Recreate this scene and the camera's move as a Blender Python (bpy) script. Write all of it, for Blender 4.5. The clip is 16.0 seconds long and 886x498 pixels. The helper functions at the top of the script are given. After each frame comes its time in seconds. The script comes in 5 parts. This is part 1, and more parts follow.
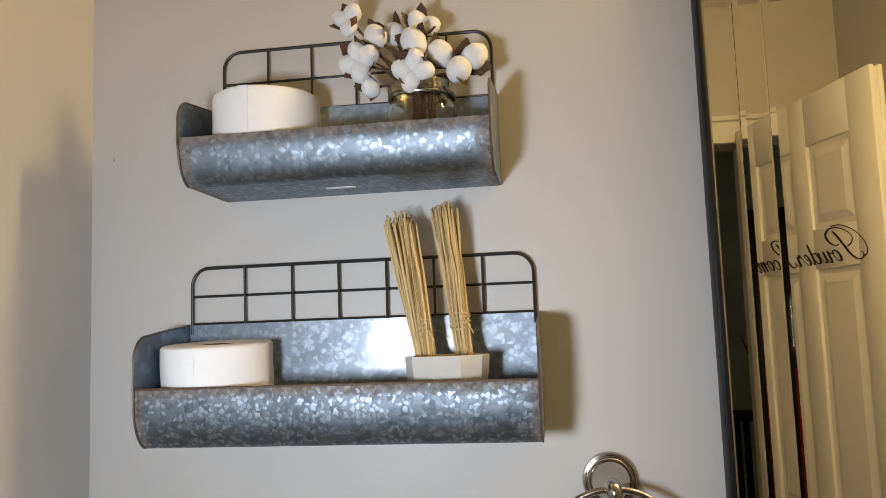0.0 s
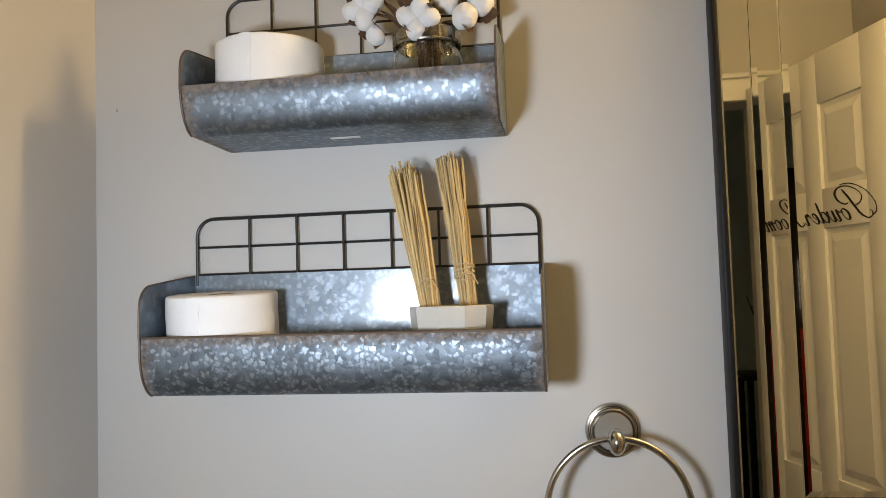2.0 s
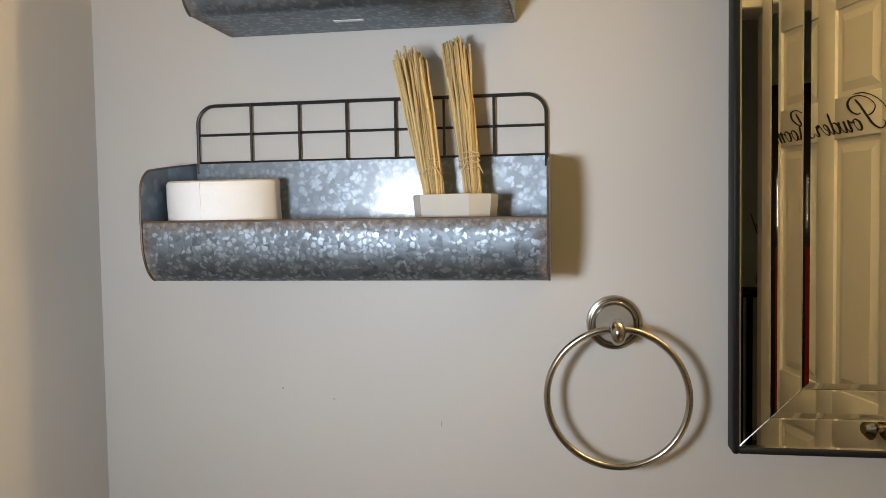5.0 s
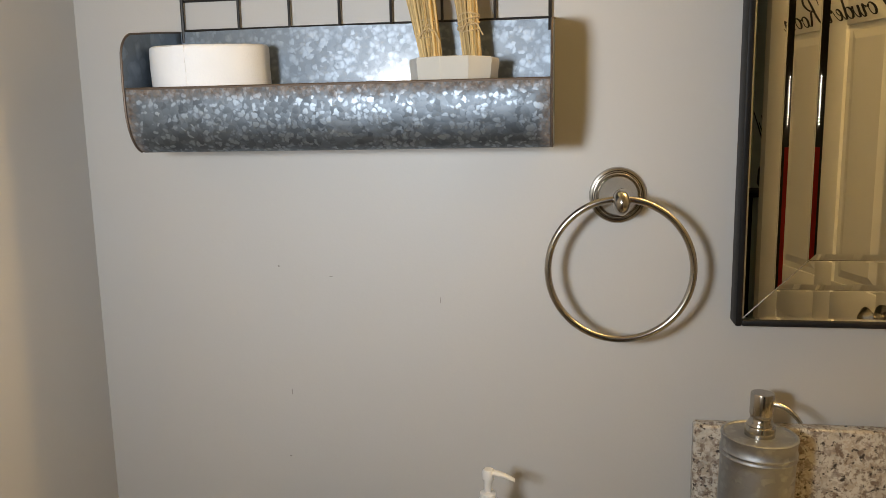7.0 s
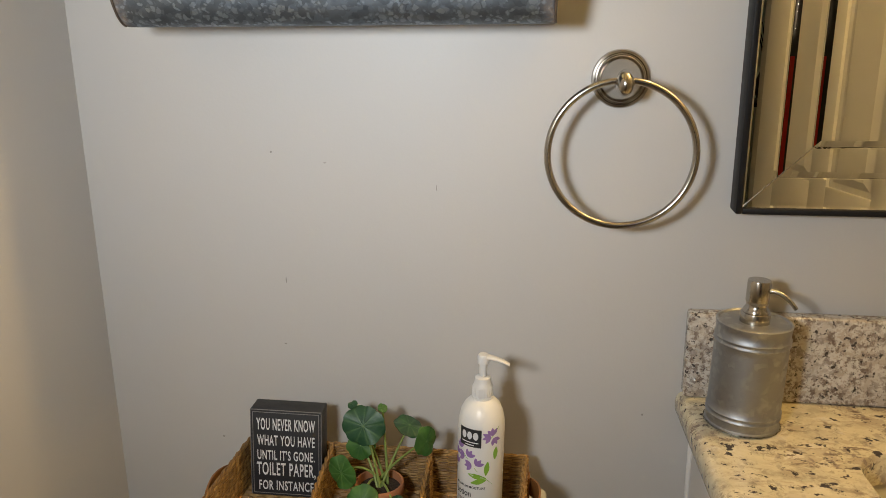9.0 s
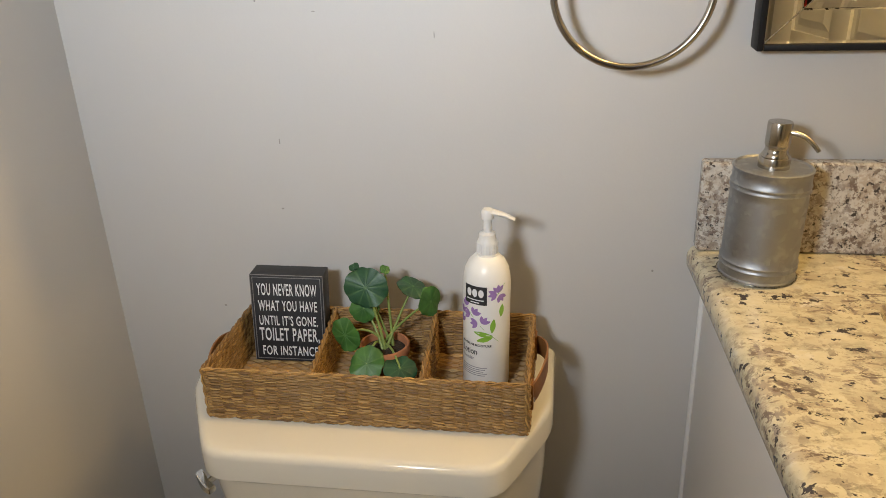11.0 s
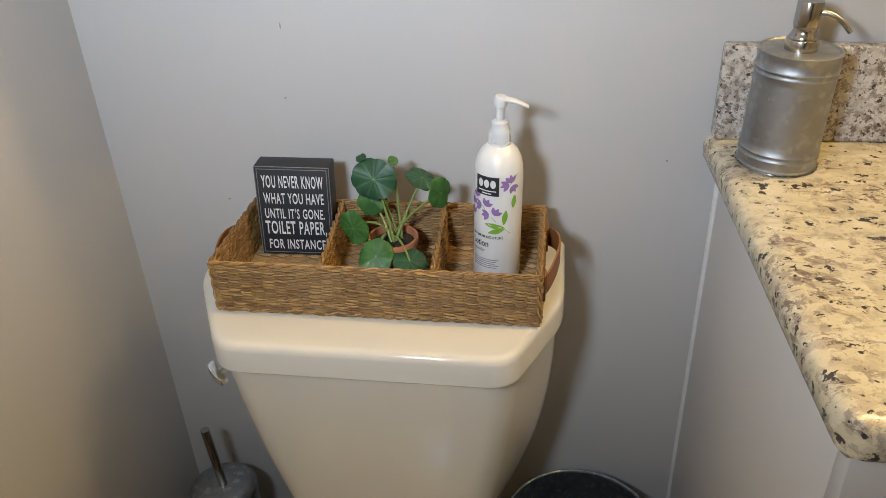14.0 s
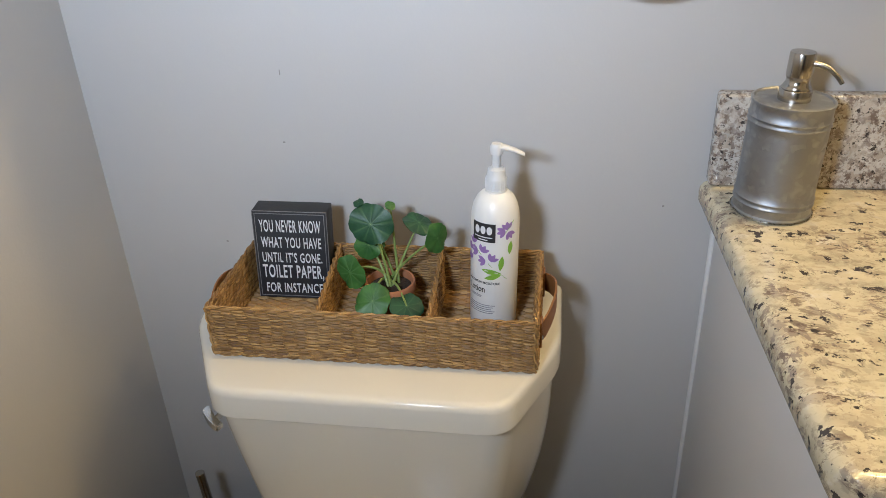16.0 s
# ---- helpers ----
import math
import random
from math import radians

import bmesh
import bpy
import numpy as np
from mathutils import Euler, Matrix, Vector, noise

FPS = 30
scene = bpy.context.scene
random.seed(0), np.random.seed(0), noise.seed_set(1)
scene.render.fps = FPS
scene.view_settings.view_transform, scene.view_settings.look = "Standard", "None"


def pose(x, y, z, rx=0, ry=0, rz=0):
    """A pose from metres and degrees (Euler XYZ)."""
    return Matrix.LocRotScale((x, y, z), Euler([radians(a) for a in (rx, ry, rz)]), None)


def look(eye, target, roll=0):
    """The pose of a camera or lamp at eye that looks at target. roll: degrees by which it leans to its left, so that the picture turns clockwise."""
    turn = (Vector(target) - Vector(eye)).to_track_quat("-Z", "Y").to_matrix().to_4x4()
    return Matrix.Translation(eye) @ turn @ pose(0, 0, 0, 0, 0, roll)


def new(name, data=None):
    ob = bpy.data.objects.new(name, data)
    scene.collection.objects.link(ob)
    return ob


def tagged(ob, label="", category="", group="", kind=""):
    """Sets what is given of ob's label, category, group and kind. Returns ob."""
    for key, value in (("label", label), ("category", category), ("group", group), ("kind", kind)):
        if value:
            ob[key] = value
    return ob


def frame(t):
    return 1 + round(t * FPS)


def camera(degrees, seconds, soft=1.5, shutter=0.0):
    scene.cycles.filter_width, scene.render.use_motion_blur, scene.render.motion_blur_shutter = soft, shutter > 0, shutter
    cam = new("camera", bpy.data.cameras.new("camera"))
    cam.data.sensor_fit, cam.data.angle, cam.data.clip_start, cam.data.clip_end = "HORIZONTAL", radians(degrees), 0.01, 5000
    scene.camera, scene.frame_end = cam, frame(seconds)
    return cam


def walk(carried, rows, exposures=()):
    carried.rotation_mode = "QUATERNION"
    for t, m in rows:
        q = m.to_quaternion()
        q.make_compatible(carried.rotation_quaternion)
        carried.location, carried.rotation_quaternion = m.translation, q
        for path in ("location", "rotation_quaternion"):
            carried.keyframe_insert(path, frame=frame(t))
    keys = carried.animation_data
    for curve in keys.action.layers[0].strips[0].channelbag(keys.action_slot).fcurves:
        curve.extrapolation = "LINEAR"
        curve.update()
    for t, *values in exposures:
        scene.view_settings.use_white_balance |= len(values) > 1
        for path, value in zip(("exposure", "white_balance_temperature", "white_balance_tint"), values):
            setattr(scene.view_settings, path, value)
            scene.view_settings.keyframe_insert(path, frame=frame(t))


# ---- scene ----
cam = camera(58.7, 16.0, soft=0.6)
PATH = [
    (0, (0.589, -0.93, 1.405), (0.306, 1.039, 1.612), -2.1),
    (0.5, (0.592, -0.93, 1.405), (0.297, 1.04, 1.584), -2.0),
    (1, (0.588, -0.929, 1.4), (0.292, 1.042, 1.56), -1.9),
    (1.5, (0.583, -0.929, 1.4), (0.295, 1.046, 1.527), -1.9),
    (2, (0.59, -0.925, 1.393), (0.286, 1.048, 1.504), -1.8),
    (2.5, (0.586, -0.927, 1.385), (0.291, 1.049, 1.478), -1.7),
    (3, (0.588, -0.923, 1.381), (0.288, 1.053, 1.446), -1.5),
    (5.5, (0.586, -0.913, 1.352), (0.269, 1.056, 1.204), -0.9),
    (6, (0.585, -0.908, 1.342), (0.268, 1.056, 1.135), -1.0),
    (6.5, (0.584, -0.901, 1.334), (0.268, 1.055, 1.061), -1.1),
    (7, (0.582, -0.892, 1.318), (0.27, 1.056, 0.993), -1.1),
    (7.5, (0.577, -0.891, 1.313), (0.282, 1.051, 0.935), -0.9),
    (8, (0.582, -0.891, 1.307), (0.283, 1.042, 0.889), -0.7),
    (8.5, (0.580, -0.889, 1.295), (0.287, 1.033, 0.829), -0.5),
    (9, (0.574, -0.884, 1.284), (0.289, 1.022, 0.747), -0.5),
    (9.5, (0.571, -0.877, 1.262), (0.287, 1.009, 0.667), -0.7),
    (10, (0.576, -0.861, 1.253), (0.268, 0.990, 0.557), -1.7),
    (10.2, (0.579, -0.860, 1.243), (0.265, 0.983, 0.531), -1.9),
    (12.3, (0.565, -0.844, 1.235), (0.314, 0.887, 0.264), -2.8),
    (12.5, (0.568, -0.843, 1.234), (0.307, 0.879, 0.251), -2.9),
    (13, (0.563, -0.843, 1.229), (0.301, 0.867, 0.225), -2.7),
    (13.5, (0.558, -0.843, 1.225), (0.29, 0.855, 0.203), -2.6),
    (14, (0.557, -0.844, 1.223), (0.282, 0.846, 0.189), -2.5),
    (14.5, (0.559, -0.843, 1.224), (0.277, 0.845, 0.189), -2.5),
    (15, (0.558, -0.843, 1.225), (0.281, 0.856, 0.207), -2.4),
    (15.5, (0.559, -0.842, 1.233), (0.281, 0.871, 0.238), -2.3),
    (16, (0.561, -0.837, 1.237), (0.281, 0.891, 0.271), -2.3),
]
EXPO = [(0.0, 0.02, 6450, 10), (3.0, 0.02, 6550, 10), (5.5, -0.01, 6850, 10), (7.0, -0.01, 7000, 10), (9.5, 0.25, 7050, 10), (10.2, 0.37, 6900, 10), (12.5, 0.54, 6300, 10), (14.5, 0.60, 5850, 10), (16.0, 0.56, 5700, 10)]
walk(cam, [(t, look(eye, aim, roll)) for t, eye, aim, roll in PATH], EXPO)

# ---- light ----
world = bpy.data.worlds.new("world")
scene.world = world
world.use_nodes = True
world.node_tree.nodes["Background"].inputs[0].default_value = (0.9, 0.85, 0.8, 1)
world.node_tree.nodes["Background"].inputs[1].default_value = 0.01


def lamp(name, kind, m, watts, colour, size):
    data = bpy.data.lights.new(name, kind)
    data.energy, data.color = watts, colour
    if kind == "AREA":
        data.shape, data.size, data.spread = "DISK", size, radians(124)
    else:
        data.shadow_soft_size = size
    ob = new(name, data)
    ob.matrix_world = m
    return ob


# cool hand-held panel left of the viewer, and the warm vanity bulbs over the looking glass
lamp("panel_light", "AREA", look((0.335, -0.93, 1.335), (0.40, 0, 1.34)), 3.2, (0.83, 0.905, 1.0), 0.11)
for bx in (1.00, 1.20, 1.40):
    lamp("vanity_bulb", "POINT", pose(bx, -0.11, 1.98), 5.9, (1.0, 0.67, 0.26), 0.035)

# ---- materials ----


class Nodes:
    """A material with a Principled shader and shorthand for its nodes."""

    def __init__(self, name, rough=0.5, metal=0.0, colour=(0.5, 0.5, 0.5)):
        self.m = bpy.data.materials.new(name)
        self.m.use_nodes = True
        self.t = self.m.node_tree
        self.p = self.t.nodes["Principled BSDF"]
        self.p.inputs["Roughness"].default_value = rough
        self.p.inputs["Metallic"].default_value = metal
        self.p.inputs["Base Color"].default_value = (*colour, 1)

    def add(self, kind):
        return self.t.nodes.new(kind)

    def link(self, a, b):
        self.t.links.new(a, b)

    def coords(self, scale=(1, 1, 1)):
        tc, mp = self.add("ShaderNodeTexCoord"), self.add("ShaderNodeMapping")
        self.link(tc.outputs["Object"], mp.inputs[0])
        mp.inputs["Scale"].default_value = scale
        return mp.outputs[0]

    def noise(self, vec, scale, detail=4.0, rough=0.55, distortion=0.0):
        n = self.add("ShaderNodeTexNoise")
        self.link(vec, n.inputs["Vector"])
        n.inputs["Scale"].default_value, n.inputs["Detail"].default_value = scale, detail
        n.inputs["Roughness"].default_value, n.inputs["Distortion"].default_value = rough, distortion
        return n.outputs["Fac"]

    def voronoi(self, vec, scale, feature="F1", out="Color"):
        n = self.add("ShaderNodeTexVoronoi")
        n.feature = feature
        self.link(vec, n.inputs["Vector"])
        n.inputs["Scale"].default_value = scale
        return n.outputs[out]

    def ramp(self, fac, stops):
        n = self.add("ShaderNodeValToRGB")
        self.link(fac, n.inputs[0])
        while len(n.color_ramp.elements) < len(stops):
            n.color_ramp.elements.new(0.5)
        for e, (at, c) in zip(n.color_ramp.elements, stops):
            e.position = at
            e.color = (*c, 1) if isinstance(c, tuple) else (c, c, c, 1)
        return n.outputs[0]

    def math(self, op, a, b=0.0):
        n = self.add("ShaderNodeMath")
        n.operation = op
        for i, v in enumerate((a, b)):
            if isinstance(v, (int, float)):
                n.inputs[i].default_value = v
            else:
                self.link(v, n.inputs[i])
        return n.outputs[0]

    def mix(self, fac, a, b, blend="MIX"):
        n = self.add("ShaderNodeMix")
        n.data_type, n.blend_type = "RGBA", blend
        for sock, v in ((n.inputs[0], fac), (n.inputs[6], a), (n.inputs[7], b)):
            if isinstance(v, (int, float)):
                sock.default_value = v
            elif isinstance(v, tuple):
                sock.default_value = (*v, 1)
            else:
                self.link(v, sock)
        return n.outputs[2]

    def bump(self, height, strength, distance):
        n = self.add("ShaderNodeBump")
        self.link(height, n.inputs["Height"])
        n.inputs["Strength"].default_value, n.inputs["Distance"].default_value = strength, distance
        self.link(n.outputs[0], self.p.inputs["Normal"])

    def base(self, colour):
        self.link(colour, self.p.inputs["Base Color"])


def plain(name, c1, c2, scale=8, rough=0.5, metal=0.0, bump=0.0, bscale=300, dist=0.0005, stretch=(1, 1, 1), rvar=0.1):
    """Two-scale variation between two near colours, with uneven gloss and fine relief."""
    n = Nodes(name, rough, metal, c1)
    v = n.coords(stretch)
    big, fine = n.noise(v, scale, 3), n.noise(v, scale * 9, 5, 0.65)
    n.base(n.mix(n.math("ADD", n.math("MULTIPLY", big, 0.65), n.math("MULTIPLY", fine, 0.35)), c1, c2))
    n.link(n.math("ADD", n.math("MULTIPLY", n.math("SUBTRACT", fine, 0.5), rvar * 2), rough), n.p.inputs["Roughness"])
    if bump:
        n.bump(n.noise(v, bscale, 3), bump, dist)
    return n.m


def zinc(name, cell, lip=None, ends=None, dark=0.30, light=0.66, tilt=0.03, rough=0.36, cool=1.0, dome=0.0, share=0.42, coat=0.0, crisp=0.0):
    """Hot-dipped zinc: ragged pale crystals on a duller ground, dull patches, rust along a raw rim."""
    n = Nodes(name, rough, 1.0)
    v = n.coords()
    warp = n.add("ShaderNodeTexNoise")
    n.link(v, warp.inputs["Vector"])
    warp.inputs["Scale"].default_value, warp.inputs["Detail"].default_value = cell * 0.9, 1.5
    mixv = n.add("ShaderNodeVectorMath")
    mixv.operation = "MULTIPLY_ADD"
    n.link(warp.outputs["Color"], mixv.inputs[0])
    mixv.inputs[1].default_value = (1.5 / cell,) * 3
    n.link(v, mixv.inputs[2])
    vor = n.add("ShaderNodeTexVoronoi")
    vor.feature = "F1"
    n.link(mixv.outputs[0], vor.inputs["Vector"])
    vor.inputs["Scale"].default_value = cell
    split = n.add("ShaderNodeSeparateColor")
    n.link(vor.outputs["Color"], split.inputs[0])
    val = split.outputs[0]
    soft = n.noise(v, cell * 0.16, 3)
    grain = n.noise(v, cell * 3.0, 3, 0.65)
    # a share of the crystals is pale; each fades towards its ragged rim
    pick = n.ramp(n.math("ADD", val, n.math("MULTIPLY", n.math("SUBTRACT", soft, 0.5), 0.7)), [(1.0 - share - 0.12 + 0.06 * crisp, 0.0), (1.0 - share + 0.16 - 0.06 * crisp, 1.0)])
    rim = n.ramp(n.math("ADD", vor.outputs["Distance"], n.math("MULTIPLY", n.math("SUBTRACT", grain, 0.5), 0.25)), [(0.27 + 0.09 * crisp, 1.0), (0.66 - 0.10 * crisp, 0.10)])
    flake = n.math("MULTIPLY", pick, rim)
    hue = (1 - 0.17 * abs(cool), 1 - 0.02 * cool, 1 + 0.15 * cool)
    low = n.ramp(n.math("ADD", n.math("MULTIPLY", soft, 0.6), n.math("MULTIPLY", split.outputs[2], 0.4)), [(0.30, tuple(dark * h for h in hue)), (0.72, tuple((dark * 0.62 + light * 0.38) * h for h in hue))])
    tone = n.mix(flake, low, tuple(light * h for h in hue))
    if coat:
        n.p.inputs["Coat Weight"].default_value, n.p.inputs["Coat Roughness"].default_value = coat, 0.15
    rgh = n.math("ADD", n.math("MULTIPLY", flake, -0.08), rough)
    if lip is not None:
        xyz = n.add("ShaderNodeSeparateXYZ")
        n.link(v, xyz.inputs[0])
        wob = n.math("MULTIPLY", n.math("SUBTRACT", n.noise(v, 90, 4, 0.7), 0.5), 0.022)
        up = n.math("ADD", n.math("SUBTRACT", xyz.outputs[2], lip), wob)
        edge = n.math("ADD", n.math("SUBTRACT", n.math("ABSOLUTE", xyz.outputs[0]), ends), wob)
        rust = n.ramp(n.math("MAXIMUM", n.math("ADD", up, 0.5), n.math("ADD", edge, 0.5)), [(0.488, 0.0), (0.501, 1.0)])
        rust = n.math("MULTIPLY", rust, n.ramp(n.noise(v, 260, 3), [(0.3, 0.25), (0.6, 0.95)]))
        brown = n.ramp(n.noise(v, 140, 4), [(0.35, (0.10, 0.065, 0.04)), (0.65, (0.30, 0.23, 0.18))])
        tone = n.mix(rust, tone, brown)
        n.link(n.math("SUBTRACT", 1.0, n.math("MULTIPLY", rust, 0.8)), n.p.inputs["Metallic"])
        rgh = n.math("ADD", rgh, n.math("MULTIPLY", rust, 0.3))
    n.base(tone)
    n.link(rgh, n.p.inputs["Roughness"])
    geo = n.add("ShaderNodeNewGeometry")
    off = n.add("ShaderNodeVectorMath")
    off.operation = "MULTIPLY_ADD"
    n.link(vor.outputs["Color"], off.inputs[0])
    off.inputs[1].default_value = (tilt,) * 3
    shift = n.add("ShaderNodeVectorMath")
    shift.operation = "SUBTRACT"
    n.link(geo.outputs["Normal"], shift.inputs[0])
    shift.inputs[1].default_value = (tilt / 2,) * 3
    n.link(shift.outputs[0], off.inputs[2])
    # each crystal is slightly domed about its own seed
    lean = n.add("ShaderNodeVectorMath")
    lean.operation = "SUBTRACT"
    n.link(mixv.outputs[0], lean.inputs[0])
    n.link(vor.outputs["Position"], lean.inputs[1])
    curve = n.add("ShaderNodeVectorMath")
    curve.operation = "MULTIPLY_ADD"
    n.link(lean.outputs[0], curve.inputs[0])
    curve.inputs[1].default_value = (dome * cell,) * 3
    n.link(off.outputs[0], curve.inputs[2])
    unit = n.add("ShaderNodeVectorMath")
    unit.operation = "NORMALIZE"
    n.link(curve.outputs[0], unit.inputs[0])
    n.link(unit.outputs[0], n.p.inputs["Normal"])
    return n.m


def granite(name, warm, streaks, fine=1.0, even=False):
    """Polished granite: cream ground, tan clouds, ragged brown strokes in one drift, black grains in clusters."""
    n = Nodes(name, 0.13)
    v = n.coords()

    def drift(stretch, turn):
        mp = n.add("ShaderNodeMapping")
        n.link(v, mp.inputs[0])
        mp.inputs["Rotation"].default_value = (0.3, 0.2, radians(turn))
        mp.inputs["Scale"].default_value = (1, 1, 1) if even else stretch
        return mp.outputs[0]

    ground = n.ramp(n.noise(drift((1, 1.2, 1.3), 30), 26 * fine, 8, 0.66, 0.1), [(0.34, tuple(0.70 * c for c in warm)), (0.45, tuple(0.90 * c for c in warm)), (0.58, warm), (0.72, tuple(0.4 * c + 0.46 for c in warm))])
    cloud = n.ramp(n.noise(drift((1, 1.3, 1), 35), 11 * fine, 5, 0.62, 0.8), [(0.40, 0.0), (0.56, 1.0)])
    some = n.math("ADD", n.math("MULTIPLY", cloud, 0.5 if even else 0.78), 0.5 if even else 0.22)
    tan = n.ramp(n.noise(drift((0.8, 1.4, 1.2), -35), 40 * fine, 8, 0.70, 0.25 if even else 0.55), [(0.485, 0.0), (0.525, 1.0)])
    c = n.mix(n.math("MULTIPLY", n.math("MULTIPLY", tan, some), 0.60), ground, (0.36, 0.27, 0.19))
    grey = n.ramp(n.noise(drift((1.2, 0.9, 1.2), 50), 60 * fine, 7, 0.66, 0.2), [(0.555 - streaks, 0.0), (0.585 - streaks, 1.0)])
    c = n.mix(n.math("MULTIPLY", n.math("MULTIPLY", grey, some), 0.75), c, (0.21, 0.165, 0.145))
    stroke = n.ramp(n.noise(drift((0.8, 1.5, 1.3), -40), 54 * fine, 8, 0.72, 0.25 if even else 0.55), [(0.545 - streaks, 0.0), (0.570 - streaks, 1.0)])
    c = n.mix(n.math("MULTIPLY", n.math("MULTIPLY", stroke, some), 0.88), c, (0.13, 0.085, 0.065))
    pepper = n.ramp(n.noise(v, 190, 4, 0.65), [(0.60, 0.0), (0.64, 1.0)])
    c = n.mix(n.math("MULTIPLY", n.math("MULTIPLY", pepper, some), 0.5), c, (0.20, 0.16, 0.14))
    black = n.ramp(n.noise(drift((1.0, 1.3, 1.1), -20), 74 * fine, 6, 0.62, 0.15), [(0.600, 0.0), (0.615, 1.0)])
    c = n.mix(black, c, (0.022, 0.018, 0.020))
    n.base(n.mix(n.math("MULTIPLY", n.noise(v, 480, 2), 0.18), c, (0.5, 0.43, 0.36)))
    return n.m


def seagrass():
    n = Nodes("dry_seagrass", 0.55)
    geo = n.add("ShaderNodeNewGeometry")
    c = n.ramp(geo.outputs["Random Per Island"], [(0.0, (0.130, 0.060, 0.014)), (0.35, (0.255, 0.132, 0.034)), (0.75, (0.365, 0.203, 0.056)), (1.0, (0.52, 0.31, 0.095))])
    fine = n.noise(n.coords((1, 1, 4)), 260, 4, 0.7)
    big = n.noise(n.coords(), 22, 3)
    c = n.mix(n.math("MULTIPLY", n.ramp(fine, [(0.35, 1.0), (0.62, 0.0)]), 0.40), c, (0.15, 0.085, 0.034))
    n.base(n.mix(n.math("MULTIPLY", n.ramp(big, [(0.4, 0.0), (0.65, 1.0)]), 0.30), c, (0.36, 0.23, 0.10)))
    n.bump(fine, 0.5, 0.0006)
    return n.m


def leaf_green(name, c1, c2):
    n = Nodes(name, 0.46)
    at = n.add("ShaderNodeAttribute")
    at.attribute_name = "vein"
    v = n.coords()
    c = n.ramp(n.noise(v, 60, 4), [(0.3, c1), (0.7, c2)])
    n.base(n.mix(n.math("MULTIPLY", at.outputs["Fac"], 0.40), c, (0.20, 0.33, 0.12)))
    n.link(n.math("ADD", n.math("MULTIPLY", n.noise(v, 220, 3), 0.2), 0.36), n.p.inputs["Roughness"])
    n.bump(n.noise(v, 380, 3), 0.25, 0.0008)
    n.p.inputs["Specular IOR Level"].default_value = 0.4
    return n.m


def see_through(name, tint, rough):
    n = Nodes(name, rough, 0, tint)
    n.p.inputs["Transmission Weight"].default_value = 1.0
    n.p.inputs["IOR"].default_value = 1.45
    return n.m


def wall_paint(name, c1, c2):
    n = Nodes(name, 0.55)
    v = n.coords()
    n.base(n.mix(n.noise(v, 1.7, 3), c1, c2))
    n.link(n.math("ADD", n.math("MULTIPLY", n.noise(v, 6, 3), 0.12), 0.46), n.p.inputs["Roughness"])
    n.bump(n.math("ADD", n.noise(v, 260, 3), n.math("MULTIPLY", n.noise(v, 45, 2), 0.8)), 0.10, 0.0012)
    return n.m


M_WALL = wall_paint("greige_paint", (0.50, 0.49, 0.475), (0.54, 0.53, 0.515))
M_CEIL = wall_paint("ceiling_paint", (0.76, 0.75, 0.73), (0.80, 0.79, 0.77))
M_FLOOR = plain("floor_vinyl", (0.20, 0.15, 0.11), (0.28, 0.22, 0.17), 5, 0.4, stretch=(1, 6, 1))
M_TRIM = plain("white_gloss_paint", (0.76, 0.75, 0.72), (0.82, 0.81, 0.78), 4, 0.35, bump=0.05, bscale=120)
M_CABINET = plain("cabinet_paint", (0.60, 0.58, 0.56), (0.66, 0.64, 0.62), 3, 0.4, bump=0.06, bscale=160)
M_CAULK = plain("caulk", (0.70, 0.69, 0.67), (0.78, 0.77, 0.75), 30, 0.5)
M_HALL = plain("hall_paint", (0.56, 0.64, 0.58), (0.62, 0.69, 0.63), 2, 0.7)
M_ZINC_LOW = zinc("zinc_shelf", 165, lip=0.0625, ends=0.212, dark=0.15, light=0.40, tilt=0.06, rough=0.58, dome=0.06, share=0.55, crisp=1.0)
M_ZINC_TOP = zinc("zinc_shelf_small", 150, lip=0.047, ends=0.166, dark=0.20, light=0.335, tilt=0.05, rough=0.52, dome=0.03, share=0.52, crisp=0.5)
M_ZINC = zinc("zinc_plain", 140, dark=0.265, light=0.385, tilt=0.012, rough=0.60, dome=0.01, share=0.62, coat=0.35)
M_ZINC_SIDE = zinc("zinc_side", 70, dark=0.22, light=0.34, tilt=0.03, rough=0.5)
M_ZINC_SOAP = zinc("zinc_dispenser", 110, dark=0.34, light=0.44, tilt=0.008, rough=0.50, cool=0.14, share=0.35)
M_ZINC_CAN = zinc("zinc_can", 110, dark=0.34, light=0.56, tilt=0.03, rough=0.46, cool=0.4, dome=0.02)
M_RUST = plain("raw_steel_edge", (0.06, 0.045, 0.035), (0.20, 0.15, 0.12), 120, 0.55, 0.5)
M_WIRE = plain("black_wire", (0.012, 0.012, 0.013), (0.025, 0.024, 0.024), 60, 0.42, 0.2)
M_NICKEL = plain("brushed_nickel", (0.38, 0.355, 0.32), (0.50, 0.47, 0.425), 25, 0.19, 1.0, stretch=(1, 1, 6))
M_BAND = plain("dull_tin", (0.25, 0.235, 0.19), (0.38, 0.355, 0.29), 40, 0.28, 1.0)
M_CHROME = plain("chrome", (0.72, 0.72, 0.72), (0.80, 0.80, 0.80), 10, 0.10, 1.0, rvar=0.03)
M_BLACK = plain("black_lacquer", (0.008, 0.008, 0.009), (0.014, 0.013, 0.013), 20, 0.5)
M_BLACK.node_tree.nodes["Principled BSDF"].inputs["Specular IOR Level"].default_value = 0.18
M_MIRROR = Nodes("silvered_glass", 0.0, 1.0, (0.94, 0.93, 0.85)).m
M_GRANITE = granite("cream_granite_slab", (0.67, 0.605, 0.42), 0.0)
